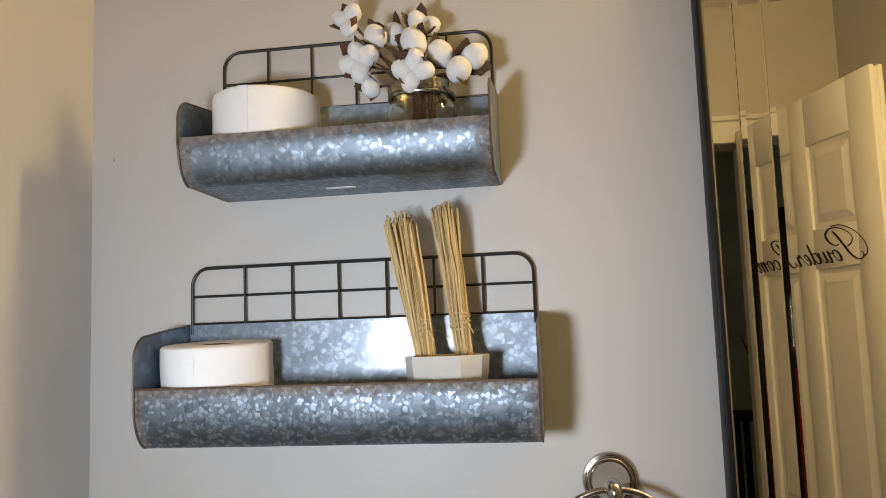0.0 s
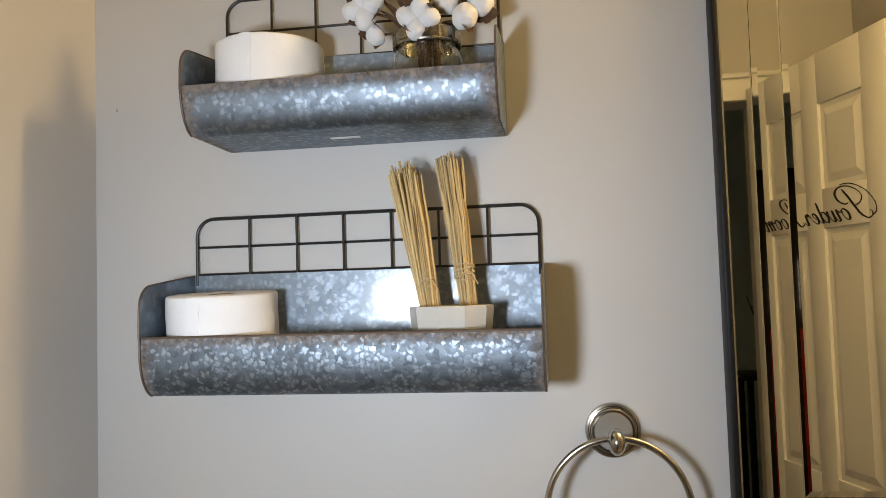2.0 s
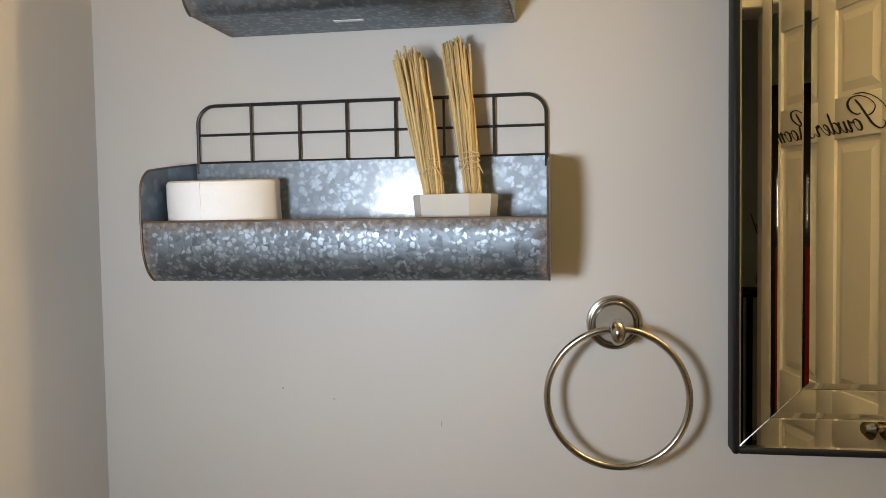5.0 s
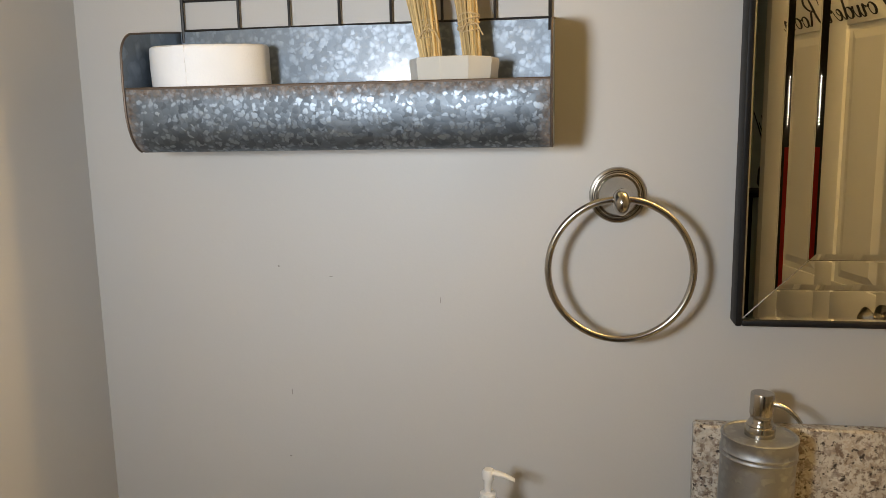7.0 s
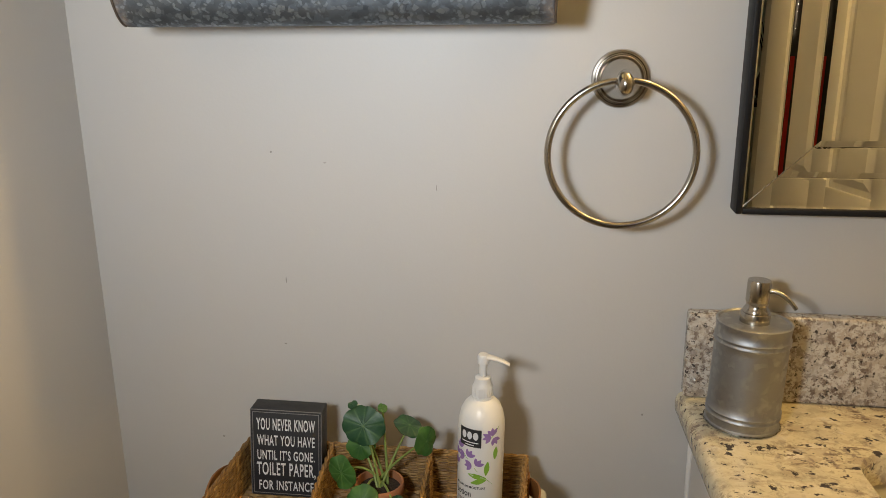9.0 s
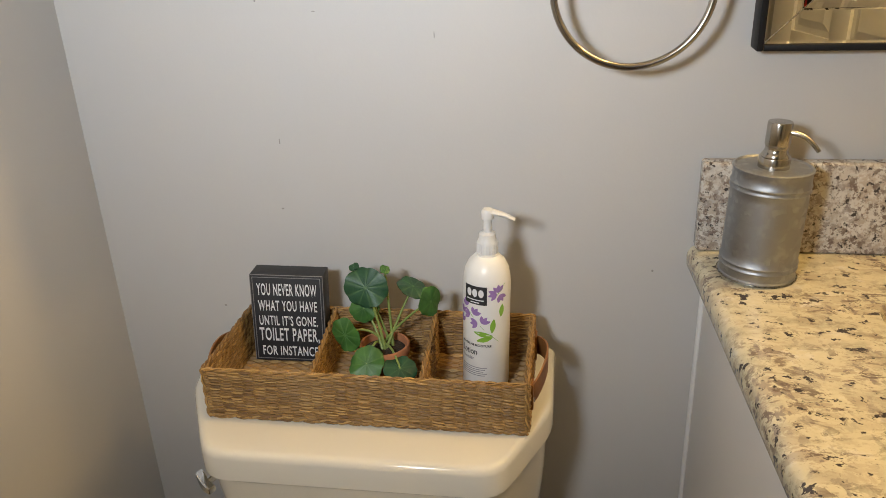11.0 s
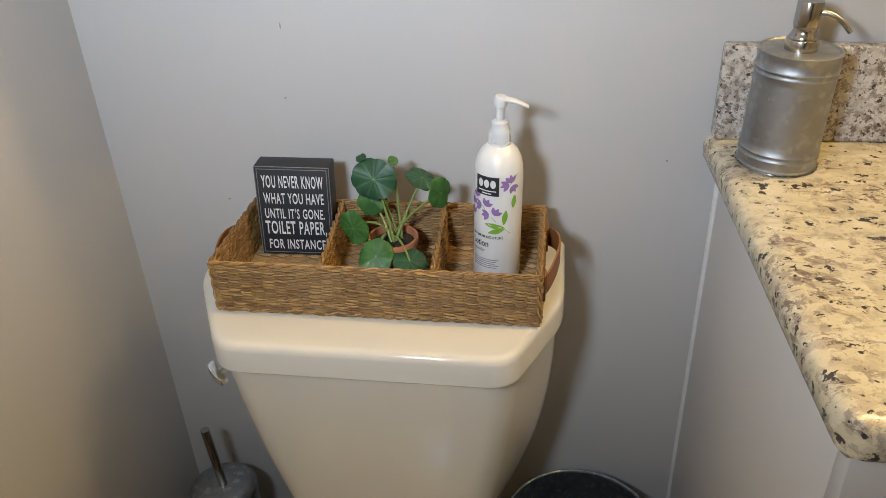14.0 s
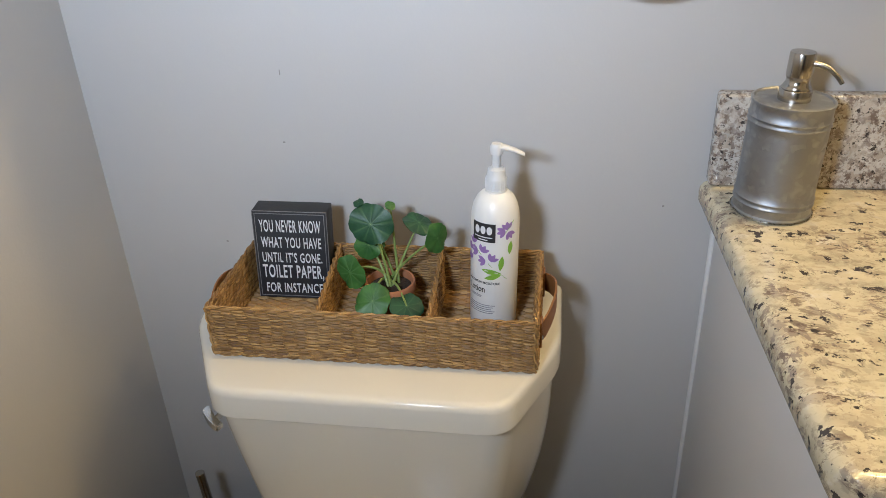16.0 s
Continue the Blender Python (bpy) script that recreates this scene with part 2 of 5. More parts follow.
M_UPSTAND = granite("cream_granite_upstand", (0.62, 0.59, 0.53), 0.015, 2.0, True)
M_PORCELAIN = plain("porcelain", (0.68, 0.65, 0.565), (0.71, 0.68, 0.595), 3, 0.11, rvar=0.02)
M_TISSUE = plain("tissue_paper", (0.78, 0.785, 0.80), (0.83, 0.835, 0.85), 30, 0.95, bump=0.35, bscale=420, dist=0.0012)
M_CARD = plain("cardboard", (0.20, 0.14, 0.09), (0.28, 0.20, 0.13), 40, 0.9)
M_CERAMIC = plain("glazed_ceramic", (0.52, 0.505, 0.46), (0.58, 0.56, 0.515), 20, 0.09, rvar=0.04)
M_STICK = plain("dry_reed", (0.42, 0.27, 0.10), (0.74, 0.56, 0.27), 45, 0.6, stretch=(4, 4, 0.6), bump=0.3, bscale=300)
nt = M_STICK.node_tree
info, hue = nt.nodes.new("ShaderNodeObjectInfo"), nt.nodes.new("ShaderNodeHueSaturation")
link_from = nt.nodes["Principled BSDF"].inputs["Base Color"].links[0].from_socket
ranged = nt.nodes.new("ShaderNodeMapRange")
nt.links.new(info.outputs["Random"], ranged.inputs[0])
ranged.inputs[3].default_value, ranged.inputs[4].default_value = 0.62, 1.15
nt.links.new(ranged.outputs[0], hue.inputs["Value"])
nt.links.new(link_from, hue.inputs["Color"])
nt.links.new(hue.outputs[0], nt.nodes["Principled BSDF"].inputs["Base Color"])
M_TWINE = plain("raffia", (0.42, 0.30, 0.15), (0.58, 0.44, 0.25), 80, 0.75)
M_COTTON = plain("cotton_fibre", (0.70, 0.70, 0.71), (0.77, 0.77, 0.78), 60, 1.0, bump=0.45, bscale=700, dist=0.0012)
M_HUSK = plain("dry_husk", (0.016, 0.008, 0.005), (0.17, 0.085, 0.038), 75, 0.7, bump=0.4, bscale=250)
M_TWIG = plain("brown_twig", (0.07, 0.035, 0.022), (0.13, 0.07, 0.045), 70, 0.7, bump=0.4, bscale=300)
M_GLASS = see_through("jar_glass", (0.96, 0.98, 0.97), 0.02)
M_GRASS = seagrass()
M_LEATHER = plain("tan_leather", (0.20, 0.082, 0.020), (0.29, 0.125, 0.034), 40, 0.5, bump=0.3, bscale=500)
M_SIGN = plain("chalk_black", (0.014, 0.015, 0.018), (0.030, 0.031, 0.035), 40, 0.6, bump=0.2, bscale=300)
M_SIGN_EDGE = plain("worn_edge", (0.10, 0.10, 0.11), (0.30, 0.29, 0.28), 150, 0.7)
M_INK_WHITE = plain("white_ink", (0.66, 0.66, 0.66), (0.78, 0.78, 0.78), 90, 0.7)
M_INK_BLACK = plain("black_ink", (0.015, 0.015, 0.016), (0.03, 0.03, 0.03), 60, 0.6)
M_INK_GREY = plain("grey_ink", (0.22, 0.21, 0.22), (0.30, 0.29, 0.30), 60, 0.6)
M_PETAL = plain("violet_ink", (0.20, 0.10, 0.30), (0.40, 0.25, 0.52), 220, 0.5)
M_SPRIG = plain("green_ink", (0.17, 0.36, 0.03), (0.25, 0.46, 0.06), 90, 0.5)
M_BOTTLE = plain("milky_plastic", (0.74, 0.73, 0.69), (0.79, 0.78, 0.75), 12, 0.34, rvar=0.05)
M_PUMP = Nodes("clear_plastic", 0.38, 0, (0.86, 0.86, 0.85)).m
M_PUMP.node_tree.nodes["Principled BSDF"].inputs["Transmission Weight"].default_value = 0.3
M_COTTON.node_tree.nodes["Principled BSDF"].inputs["Sheen Weight"].default_value = 0.35
M_LEAF_OLD = leaf_green("leaf_dark_green", (0.012, 0.050, 0.024), (0.024, 0.085, 0.034))
M_LEAF_YOUNG = leaf_green("leaf_fresh_green", (0.026, 0.092, 0.018), (0.060, 0.165, 0.030))
M_STALK = plain("leaf_stalk", (0.16, 0.24, 0.05), (0.28, 0.34, 0.10), 50, 0.5)
M_TERRA = plain("terracotta", (0.34, 0.13, 0.055), (0.46, 0.20, 0.095), 35, 0.8, bump=0.3, bscale=300)
M_SOIL = plain("potting_soil", (0.018, 0.012, 0.008), (0.05, 0.034, 0.022), 90, 0.95, bump=0.9, bscale=200, dist=0.004)
M_MARK = plain("scuff", (0.26, 0.25, 0.24), (0.38, 0.36, 0.34), 200, 0.8)
M_GLOW = Nodes("tiny_bulb", 0.5).m
M_GLOW.node_tree.nodes["Principled BSDF"].inputs["Emission Color"].default_value = (1.0, 0.93, 0.82, 1)
M_GLOW.node_tree.nodes["Principled BSDF"].inputs["Emission Strength"].default_value = 22.0
# near-black brown for the added sheet that darkens the mirror's bevels
M_BACKING = plain("dark_backing_brown", (0.020, 0.014, 0.010), (0.040, 0.028, 0.020), 6, 0.6, stretch=(6, 6, 1))
M_RED = plain("red_cloth", (0.55, 0.02, 0.02), (0.65, 0.03, 0.025), 20, 0.7)

# ---- builders ----
ORIGIN = {}


def thing(name, loc, label, category, group="", kind=""):
    ob = new(name)
    ob.location = loc
    ob.empty_display_size = 0.02
    ORIGIN[ob] = Vector(loc)
    return tagged(ob, label, category, group, kind)


def finish(bm, mat, smooth=True, angle=38):
    bmesh.ops.recalc_face_normals(bm, faces=bm.faces)
    me = bpy.data.meshes.new("mesh")
    bm.to_mesh(me)
    bm.free()
    me.materials.append(mat)
    if smooth:
        me.polygons.foreach_set("use_smooth", [True] * len(me.polygons))
        me.set_sharp_from_angle(angle=radians(angle))
    return me


def part(name, bm, mat, parent, label="", smooth=True, angle=38):
    """One mesh object under a thing or under a part; the bmesh is in world coordinates."""
    o = ORIGIN[parent]
    bmesh.ops.translate(bm, verts=bm.verts, vec=-o)
    ob = new(name, finish(bm, mat, smooth, angle))
    ob.parent = parent
    ORIGIN[ob] = o
    return tagged(ob, label)


def alone(name, bm, mat, loc, label, category, group="", kind="", smooth=True, angle=38):
    """A thing that is one single mesh."""
    bmesh.ops.translate(bm, verts=bm.verts, vec=-Vector(loc))
    ob = new(name, finish(bm, mat, smooth, angle))
    ob.location = loc
    ORIGIN[ob] = Vector(loc)
    return tagged(ob, label, category, group, kind)


def box(lo, hi, bevel=0.0, seg=2, bm=None):
    bm = bm or bmesh.new()
    c, d = (Vector(lo) + Vector(hi)) / 2, Vector(hi) - Vector(lo)
    made = bmesh.ops.create_cube(bm, size=1, matrix=Matrix.Translation(c) @ Matrix.Diagonal((*d, 1)))
    if bevel:
        edges = list({e for v in made["verts"] for e in v.link_edges})
        bmesh.ops.bevel(bm, geom=edges, offset=bevel, segments=seg, affect="EDGES", profile=0.5)
    return bm


def skin(bm, rings, close_ring=True, caps=True):
    """Faces between rings of equal length."""
    rows = [[bm.verts.new(p) for p in r] for r in rings]
    n = len(rows[0])
    for a, b in zip(rows, rows[1:]):
        for i in range(n if close_ring else n - 1):
            j = (i + 1) % n
            bm.faces.new((a[i], a[j], b[j], b[i]))
    if caps:
        bm.faces.new(rows[0][::-1])
        bm.faces.new(rows[-1])
    return bm


def lathe(profile, centre, seg=48, bm=None, axis="Z", caps=True):
    """A turned shape from (radius, height) pairs."""
    bm = bm or bmesh.new()
    rings = []
    for r, h in profile:
        ring = []
        for i in range(seg):
            a = 2 * math.pi * i / seg
            p = Vector((r * math.cos(a), r * math.sin(a), h))
            if axis == "Y":
                p = Vector((p.x, -p.z, p.y))
            ring.append(p + Vector(centre))
        rings.append(ring)
    return skin(bm, rings, True, caps)


def tube(points, radius, seg=8, bm=None, closed=False):
    """A round wire along points; radius is one number or one per point."""
    bm = bm or bmesh.new()
    pts = [Vector(p) for p in points]
    n = len(pts)
    rad = radius if isinstance(radius, (list, tuple)) else [radius] * n
    rings, normal = [], None
    for i, p in enumerate(pts):
        a = pts[(i - 1) % n] if closed or i else p
        b = pts[(i + 1) % n] if closed or i < n - 1 else p
        t = (b - a).normalized()
        if normal is None:
            normal = t.orthogonal().normalized()
        normal = (normal - t * normal.dot(t)).normalized()
        side = t.cross(normal)
        rings.append([p + (normal * math.cos(2 * math.pi * k / seg) + side * math.sin(2 * math.pi * k / seg)) * rad[i] for k in range(seg)])
    if closed:
        rows = [[bm.verts.new(q) for q in r] for r in rings]
        shift = 0
        best = 1e9
        for s in range(seg):
            d = (rows[-1][0].co - rows[0][s].co).length
            if d < best:
                best, shift = d, s
        for i in range(n):
            a, b = rows[i], rows[(i + 1) % n]
            o = shift if i == n - 1 else 0
            for k in range(seg):
                bm.faces.new((a[k], a[(k + 1) % seg], b[(k + 1 + o) % seg], b[(k + o) % seg]))
        return bm
    return skin(bm, rings)


def ribbon(profile, thick, x0, x1, nx=24, bm=None):
    """A bent sheet: a (y, z) line with thickness, drawn out along x."""
    bm = bm or bmesh.new()
    pts = [Vector(p) for p in profile]
    out, inn = [], []
    for i, p in enumerate(pts):
        t = (pts[min(i + 1, len(pts) - 1)] - pts[max(i - 1, 0)]).normalized()
        nrm = Vector((-t.y, t.x)) * thick / 2
        out.append(p + nrm)
        inn.append(p - nrm)
    loop = out + inn[::-1]
    rings = [[(x0 + (x1 - x0) * k / nx, q.x, q.y) for q in loop] for k in range(nx + 1)]
    return skin(bm, rings)


def slab_yz(poly, x0, x1, bm=None):
    bm = bm or bmesh.new()
    return skin(bm, [[(x, y, z) for y, z in poly] for x in (x0, x1)])


def arc(cy, cz, r, a0, a1, n):
    return [(cy + r * math.cos(radians(a0 + (a1 - a0) * k / n)), cz + r * math.sin(radians(a0 + (a1 - a0) * k / n))) for k in range(n + 1)]


def letters(text, width, height, bold=0.0, spacing=1.0):
    """Mesh vertices and faces of a line of text, fitted into width x height from its lower left."""
    data = bpy.data.curves.new("text", "FONT")
    data.body, data.offset, data.space_character = text, bold, spacing
    data.resolution_u = 3
    ob = new("text", data)
    dg = bpy.context.evaluated_depsgraph_get()
    me = bpy.data.meshes.new_from_object(ob.evaluated_get(dg))
    bpy.data.objects.remove(ob)
    bm = bmesh.new()
    bm.from_mesh(me)
    bpy.data.meshes.remove(me)
    xs, ys = [v.co.x for v in bm.verts], [v.co.y for v in bm.verts]
    x0, y0 = min(xs), min(ys)
    sx = width / (max(xs) - x0)
    sy = height / (max(ys) - y0) if height else sx
    for v in bm.verts:
        v.co = ((v.co.x - x0) * sx, (v.co.y - y0) * sy, 0)
    return bm


def merged(bm, other, place):
    """Adds other's faces to bm, each vertex moved by place()."""
    seen = {v: bm.verts.new(place(v.co)) for v in other.verts}
    for f in other.faces:
        bm.faces.new([seen[v] for v in f.verts])
    other.free()
    return bm


plain_box = box

# ---- the room ----
def wall(name, lo, hi, mat=None):
    return alone(name, box(lo, hi), mat or M_WALL, lo, "smooth greige painted plaster wall", "wall", kind="structure", smooth=False)


EAST, SOUTH, TOP = 1.50, -1.70, 2.42
wall_north = wall("wall_north", (-0.12, 0.0, 0), (EAST + 0.12, 0.12, TOP))
wall("wall_west", (-0.12, SOUTH - 0.12, 0), (0.0, 0.0, TOP))
wall("wall_east", (EAST, SOUTH - 0.12, 0), (EAST + 0.12, 0.0, TOP))
bm = box((0.0, SOUTH - 0.12, 0), (0.47, SOUTH, TOP))
box((1.190, SOUTH - 0.12, 0), (EAST, SOUTH, TOP), bm=bm)
box((0.47, SOUTH - 0.12, 1.965), (1.190, SOUTH, TOP), bm=bm)
alone("wall_south", bm, M_WALL, (0.0, SOUTH, 0), "greige wall with a doorway to the hall", "wall", kind="structure", smooth=False)
HALL_EAST = 2.50
bm = box((-0.12, SOUTH - 2.2, -0.06), (EAST + 0.12, 0.12, 0.0))
box((EAST + 0.12, SOUTH - 2.2, -0.06), (HALL_EAST + 0.12, SOUTH, 0.0), bm=bm)
alone("floor", bm, M_FLOOR, (0, 0, 0), "dark wood-look floor", "floor", kind="structure", smooth=False)
bm = box((-0.12, SOUTH - 2.2, TOP), (EAST + 0.12, 0.12, TOP + 0.06))
box((EAST + 0.12, SOUTH - 2.2, TOP), (HALL_EAST + 0.12, SOUTH, TOP + 0.06), bm=bm)
alone("ceiling", bm, M_CEIL, (0, 0, TOP), "plain white ceiling", "ceiling", kind="structure", smooth=False)
for nm, lo, hi in (("wall_hall_west", (-0.12, SOUTH - 2.2, 0), (0.0, SOUTH - 0.12, TOP)), ("wall_hall_east", (HALL_EAST, SOUTH - 2.2, 0), (HALL_EAST + 0.12, SOUTH - 0.12, TOP)),
                   ("wall_hall_north", (EAST + 0.12, SOUTH - 0.12, 0), (HALL_EAST + 0.12, SOUTH, TOP)),
                   ("wall_hall_south", (-0.12, SOUTH - 2.3, 0), (HALL_EAST + 0.12, SOUTH - 2.2, TOP))):
    alone(nm, box(lo, hi), M_HALL, lo, "dark unlit hall wall", "wall", kind="structure", smooth=False)

bm = box((0.395, SOUTH, 0), (0.465, SOUTH + 0.018, 1.965), 0.004)
box((1.195, SOUTH, 0), (1.265, SOUTH + 0.018, 1.965), 0.004, bm=bm)
box((0.385, SOUTH, 1.965), (1.275, SOUTH + 0.022, 2.035), 0.005, bm=bm)
box((0.375, SOUTH, 2.035), (1.285, SOUTH + 0.034, 2.052), 0.005, bm=bm)
alone("trim", bm, M_TRIM, (0.4, SOUTH, 0), "white moulded door casing", "trim", kind="structure")
bm = box((0.0, -0.014, 0), (0.74, 0.0, 0.085), 0.004)
box((0.0, SOUTH, 0), (0.014, -0.014, 0.085), 0.004, bm=bm)
alone("baseboard", bm, M_TRIM, (0, 0, 0), "white painted baseboard", "baseboard", kind="structure")

# nail holes and scuffs in the plaster
for x, z, w, h in ((0.238, 1.147, 0.0013, 0.0013), (0.303, 1.135, 0.0022, 0.0007), (0.435, 1.108, 0.0006, 0.0040), (0.682, 0.836, 0.0014, 0.0014), (0.247, 0.989, 0.0008, 0.004),
                   (0.241, 0.905, 0.0018, 0.0012), (0.147, 0.769, 0.0018, 0.0014), (0.03, 1.64, 0.0012, 0.003)):
    bm = lathe([(w, 0.0), (w * 0.7, 0.0004)], (0, 0, 0), 8, axis="Y")
    bmesh.ops.transform(bm, matrix=pose(x, 0.0, z) @ Matrix.Diagonal((1, 1, h / w, 1)), verts=bm.verts)
    part("scuff", bm, M_MARK, wall_north)


# ---- door ----
def pen(bm, line, place):
    """A smooth pen stroke through points: hairline upwards, broad downwards, tapered at its ends."""
    pts = [Vector(p) for p in line]
    fine = []
    for i in range(len(pts) - 1):
        p0, p1, p2, p3 = pts[max(i - 1, 0)], pts[i], pts[i + 1], pts[min(i + 2, len(pts) - 1)]
        for k in range(6):
            t = k / 6
            fine.append(0.5 * (2 * p1 + (p2 - p0) * t + (2 * p0 - 5 * p1 + 4 * p2 - p3) * t * t + (3 * p1 - p0 - 3 * p2 + p3) * t ** 3))
    fine.append(pts[-1])
    front, back = [], []
    for i, p in enumerate(fine):
        a, b = fine[max(i - 1, 0)], fine[min(i + 1, len(fine) - 1)]
        t = (b - a).normalized()
        w = 0.0015 + 0.0030 * max(0.0, -t.y) ** 1.5
        w *= min(1.0, 0.45 + 0.2 * min(i, len(fine) - 1 - i))
        n = Vector((-t.y, t.x)) * w
        front.append(p + n)
        back.append(p - n)
    rings = []
    for f, g in zip(front, back):
        q, r = place(f.x, f.y), place(g.x, g.y)
        lift = Vector((0, 0.0005, 0))
        rings.append([q, r, r + lift, q + lift])
    skin(bm, rings)


def script_strokes():
    """Letters of the decal as (name, start, strokes); x along the line, z up, metres."""
    oval = [(0.026, 0.027), (0.016, 0.030), (0.005, 0.022), (0.003, 0.009), (0.010, 0.001), (0.020, 0.004), (0.026, 0.016), (0.024, 0.026), (0.030, 0.022), (0.040, 0.026)]
    stem_p = [(0.098, 0.079), (0.088, 0.060), (0.080, 0.036), (0.070, 0.012), (0.052, -0.001), (0.034, 0.002), (0.026, 0.012), (0.032, 0.017)]
    bowl_p = [(0.074, 0.034), (0.052, 0.040), (0.036, 0.056), (0.048, 0.074), (0.078, 0.086), (0.112, 0.084), (0.132, 0.070), (0.130, 0.052), (0.112, 0.041), (0.096, 0.043)]
    swash_p = [(0.034, 0.002), (0.010, 0.014), (0.002, 0.040), (0.018, 0.070), (0.056, 0.090), (0.098, 0.092)]
    double = [(0.000, 0.020), (0.008, 0.030), (0.009, 0.016), (0.008, 0.004), (0.015, 0.000), (0.024, 0.012), (0.027, 0.030), (0.027, 0.012), (0.030, 0.001), (0.040, 0.004), (0.047, 0.018), (0.046, 0.029), (0.052, 0.024)]
    tall = [(0.028, 0.058), (0.029, 0.040), (0.029, 0.018), (0.030, 0.004), (0.036, 0.002), (0.043, 0.010)]
    eye_e = [(0.000, 0.010), (0.016, 0.016), (0.022, 0.025), (0.016, 0.030), (0.007, 0.023), (0.005, 0.010), (0.012, 0.001), (0.022, 0.004), (0.031, 0.014)]
    hook_r = [(0.000, 0.012), (0.008, 0.028), (0.014, 0.031), (0.015, 0.024), (0.022, 0.028), (0.024, 0.016), (0.023, 0.004), (0.030, 0.001), (0.038, 0.010)]
    stem_r = [(0.042, 0.076), (0.034, 0.050), (0.026, 0.022), (0.012, 0.001), (-0.004, 0.003), (-0.006, 0.012)]
    bowl_r = [(0.004, 0.052), (0.008, 0.070), (0.034, 0.084), (0.062, 0.080), (0.068, 0.062), (0.052, 0.044), (0.034, 0.040), (0.046, 0.036), (0.052, 0.018), (0.060, 0.002), (0.074, 0.006)]
    arches = [(0.000, 0.022), (0.008, 0.030), (0.007, 0.014), (0.005, 0.000), (0.012, 0.018), (0.021, 0.030), (0.023, 0.020), (0.021, 0.000), (0.028, 0.018), (0.037, 0.030), (0.040, 0.020), (0.039, 0.004), (0.045, 0.000), (0.054, 0.010)]
    return (("P", 0.000, (stem_p, bowl_p, swash_p)), ("o", 0.110, (oval,)), ("w", 0.146, (double,)), ("d", 0.196, (oval[:8], tall)), ("e", 0.238, (eye_e,)), ("r", 0.268, (hook_r,)),
            ("R", 0.318, (stem_r, bowl_r)), ("o", 0.386, (oval,)), ("o", 0.420, (oval,)), ("m", 0.456, (arches,)))


def panel_door():
    """A six-panel door, hinge at its origin, free edge at +x, room side at -y."""
    door = thing("door_1", (1.200, SOUTH + 0.025, 0.0), "white six-panel door standing open, black script lettering", "door", kind="structure")
    o = ORIGIN[door]
    w, h, d = 0.635, 1.995, 0.035
    part("core", box(Vector((0.004, 0.009, 0.012)) + o, Vector((w - 0.004, d - 0.009, h - 0.004)) + o), M_TRIM, door)
    cols = ((0.105, 0.285), (0.36, 0.54))
    rows = ((0.22, 0.74), (0.88, 1.53), (1.635, 1.86))
    for side in (0, 1):
        y0, y1 = ((0.0, 0.0125), (d - 0.0125, d))[side]
        for x0, x1 in ((0, cols[0][0]), (cols[0][1], cols[1][0]), (cols[1][1], w)):
            part("stile", box(Vector((x0, y0, 0.01)) + o, Vector((x1, y1, h)) + o, 0.0025), M_TRIM, door)
        zs = [0.01] + [z for r in rows for z in r] + [h]
        for z0, z1 in zip(zs[::2], zs[1::2]):
            for x0, x1 in cols:
                part("rail", box(Vector((x0 - 0.002, y0 + 0.0003, z0)) + o, Vector((x1 + 0.002, y1 - 0.0003, z1)) + o, 0.0025), M_TRIM, door)
        for x0, x1 in cols:
            for z0, z1 in rows:
                yb, yf = (0.010, 0.002) if side == 0 else (d - 0.010, d - 0.002)
                ring = lambda k, y: [o + Vector(p) for p in ((x0 + k, y, z0 + k), (x1 - k, y, z0 + k), (x1 - k, y, z1 - k), (x0 + k, y, z1 - k))]
                part("panel", skin(bmesh.new(), [ring(0.006, yb), ring(0.012, yb), ring(0.036, yf), ring(0.040, yf)]), M_TRIM, door, smooth=False)
    for side in (-1, 1):
        part("door_knob", lathe([(0.030, 0), (0.030, 0.004), (0.011, 0.010), (0.010, 0.028), (0.022, 0.036), (0.027, 0.046), (0.024, 0.056), (0.012, 0.061)],
                                o + Vector((w - 0.06, 0, 0.835)), 28, axis="Y") if side < 0 else
             lathe([(0.030, -d), (0.030, -d - 0.004), (0.011, -d - 0.010), (0.010, -d - 0.028), (0.027, -d - 0.046), (0.012, -d - 0.061)], o + Vector((w - 0.06, 0, 0.835)), 28, axis="Y"),
             M_NICKEL, door, "nickel door knob")
    # script decal, written from the free edge towards the hinge
    for text_name, start, strokes in script_strokes():
        bm = bmesh.new()
        for line in strokes:
            pen(bm, line, lambda x, z: o + Vector((0.590 - start - x - z * 0.62, d + 0.0007, 1.543 + z)))
        part("lettering", bm, M_INK_BLACK, door, "black script letter " + text_name)
    door.rotation_euler = (0, 0, math.atan2(0.605, 0.172))
    return door


panel_door()

# hall: a small console with a vase of twigs, a string of tiny bulbs, a red hanging
HY = SOUTH - 1.95
console = thing("console_table", (1.75, HY, 0), "dark console table in the unlit hall", "table")
part("tabletop", box((1.50, HY - 0.15, 0.880), (2.10, HY + 0.15, 0.905), 0.004), M_BLACK, console)
for x in (1.52, 2.05):
    for y in (HY - 0.13, HY + 0.10):
        part("leg", box((x, y, 0), (x + 0.03, y + 0.03, 0.88), 0.003), M_BLACK, console)
vase = thing("vase", (1.645, HY, 0.905), "dark vase of bare twigs on the console", "vase")
part("body", lathe([(0.03, 0), (0.05, 0.04), (0.046, 0.11), (0.024, 0.17), (0.028, 0.19)], (1.645, HY, 0.905), 24), M_BLACK, vase)
rng = random.Random(5)
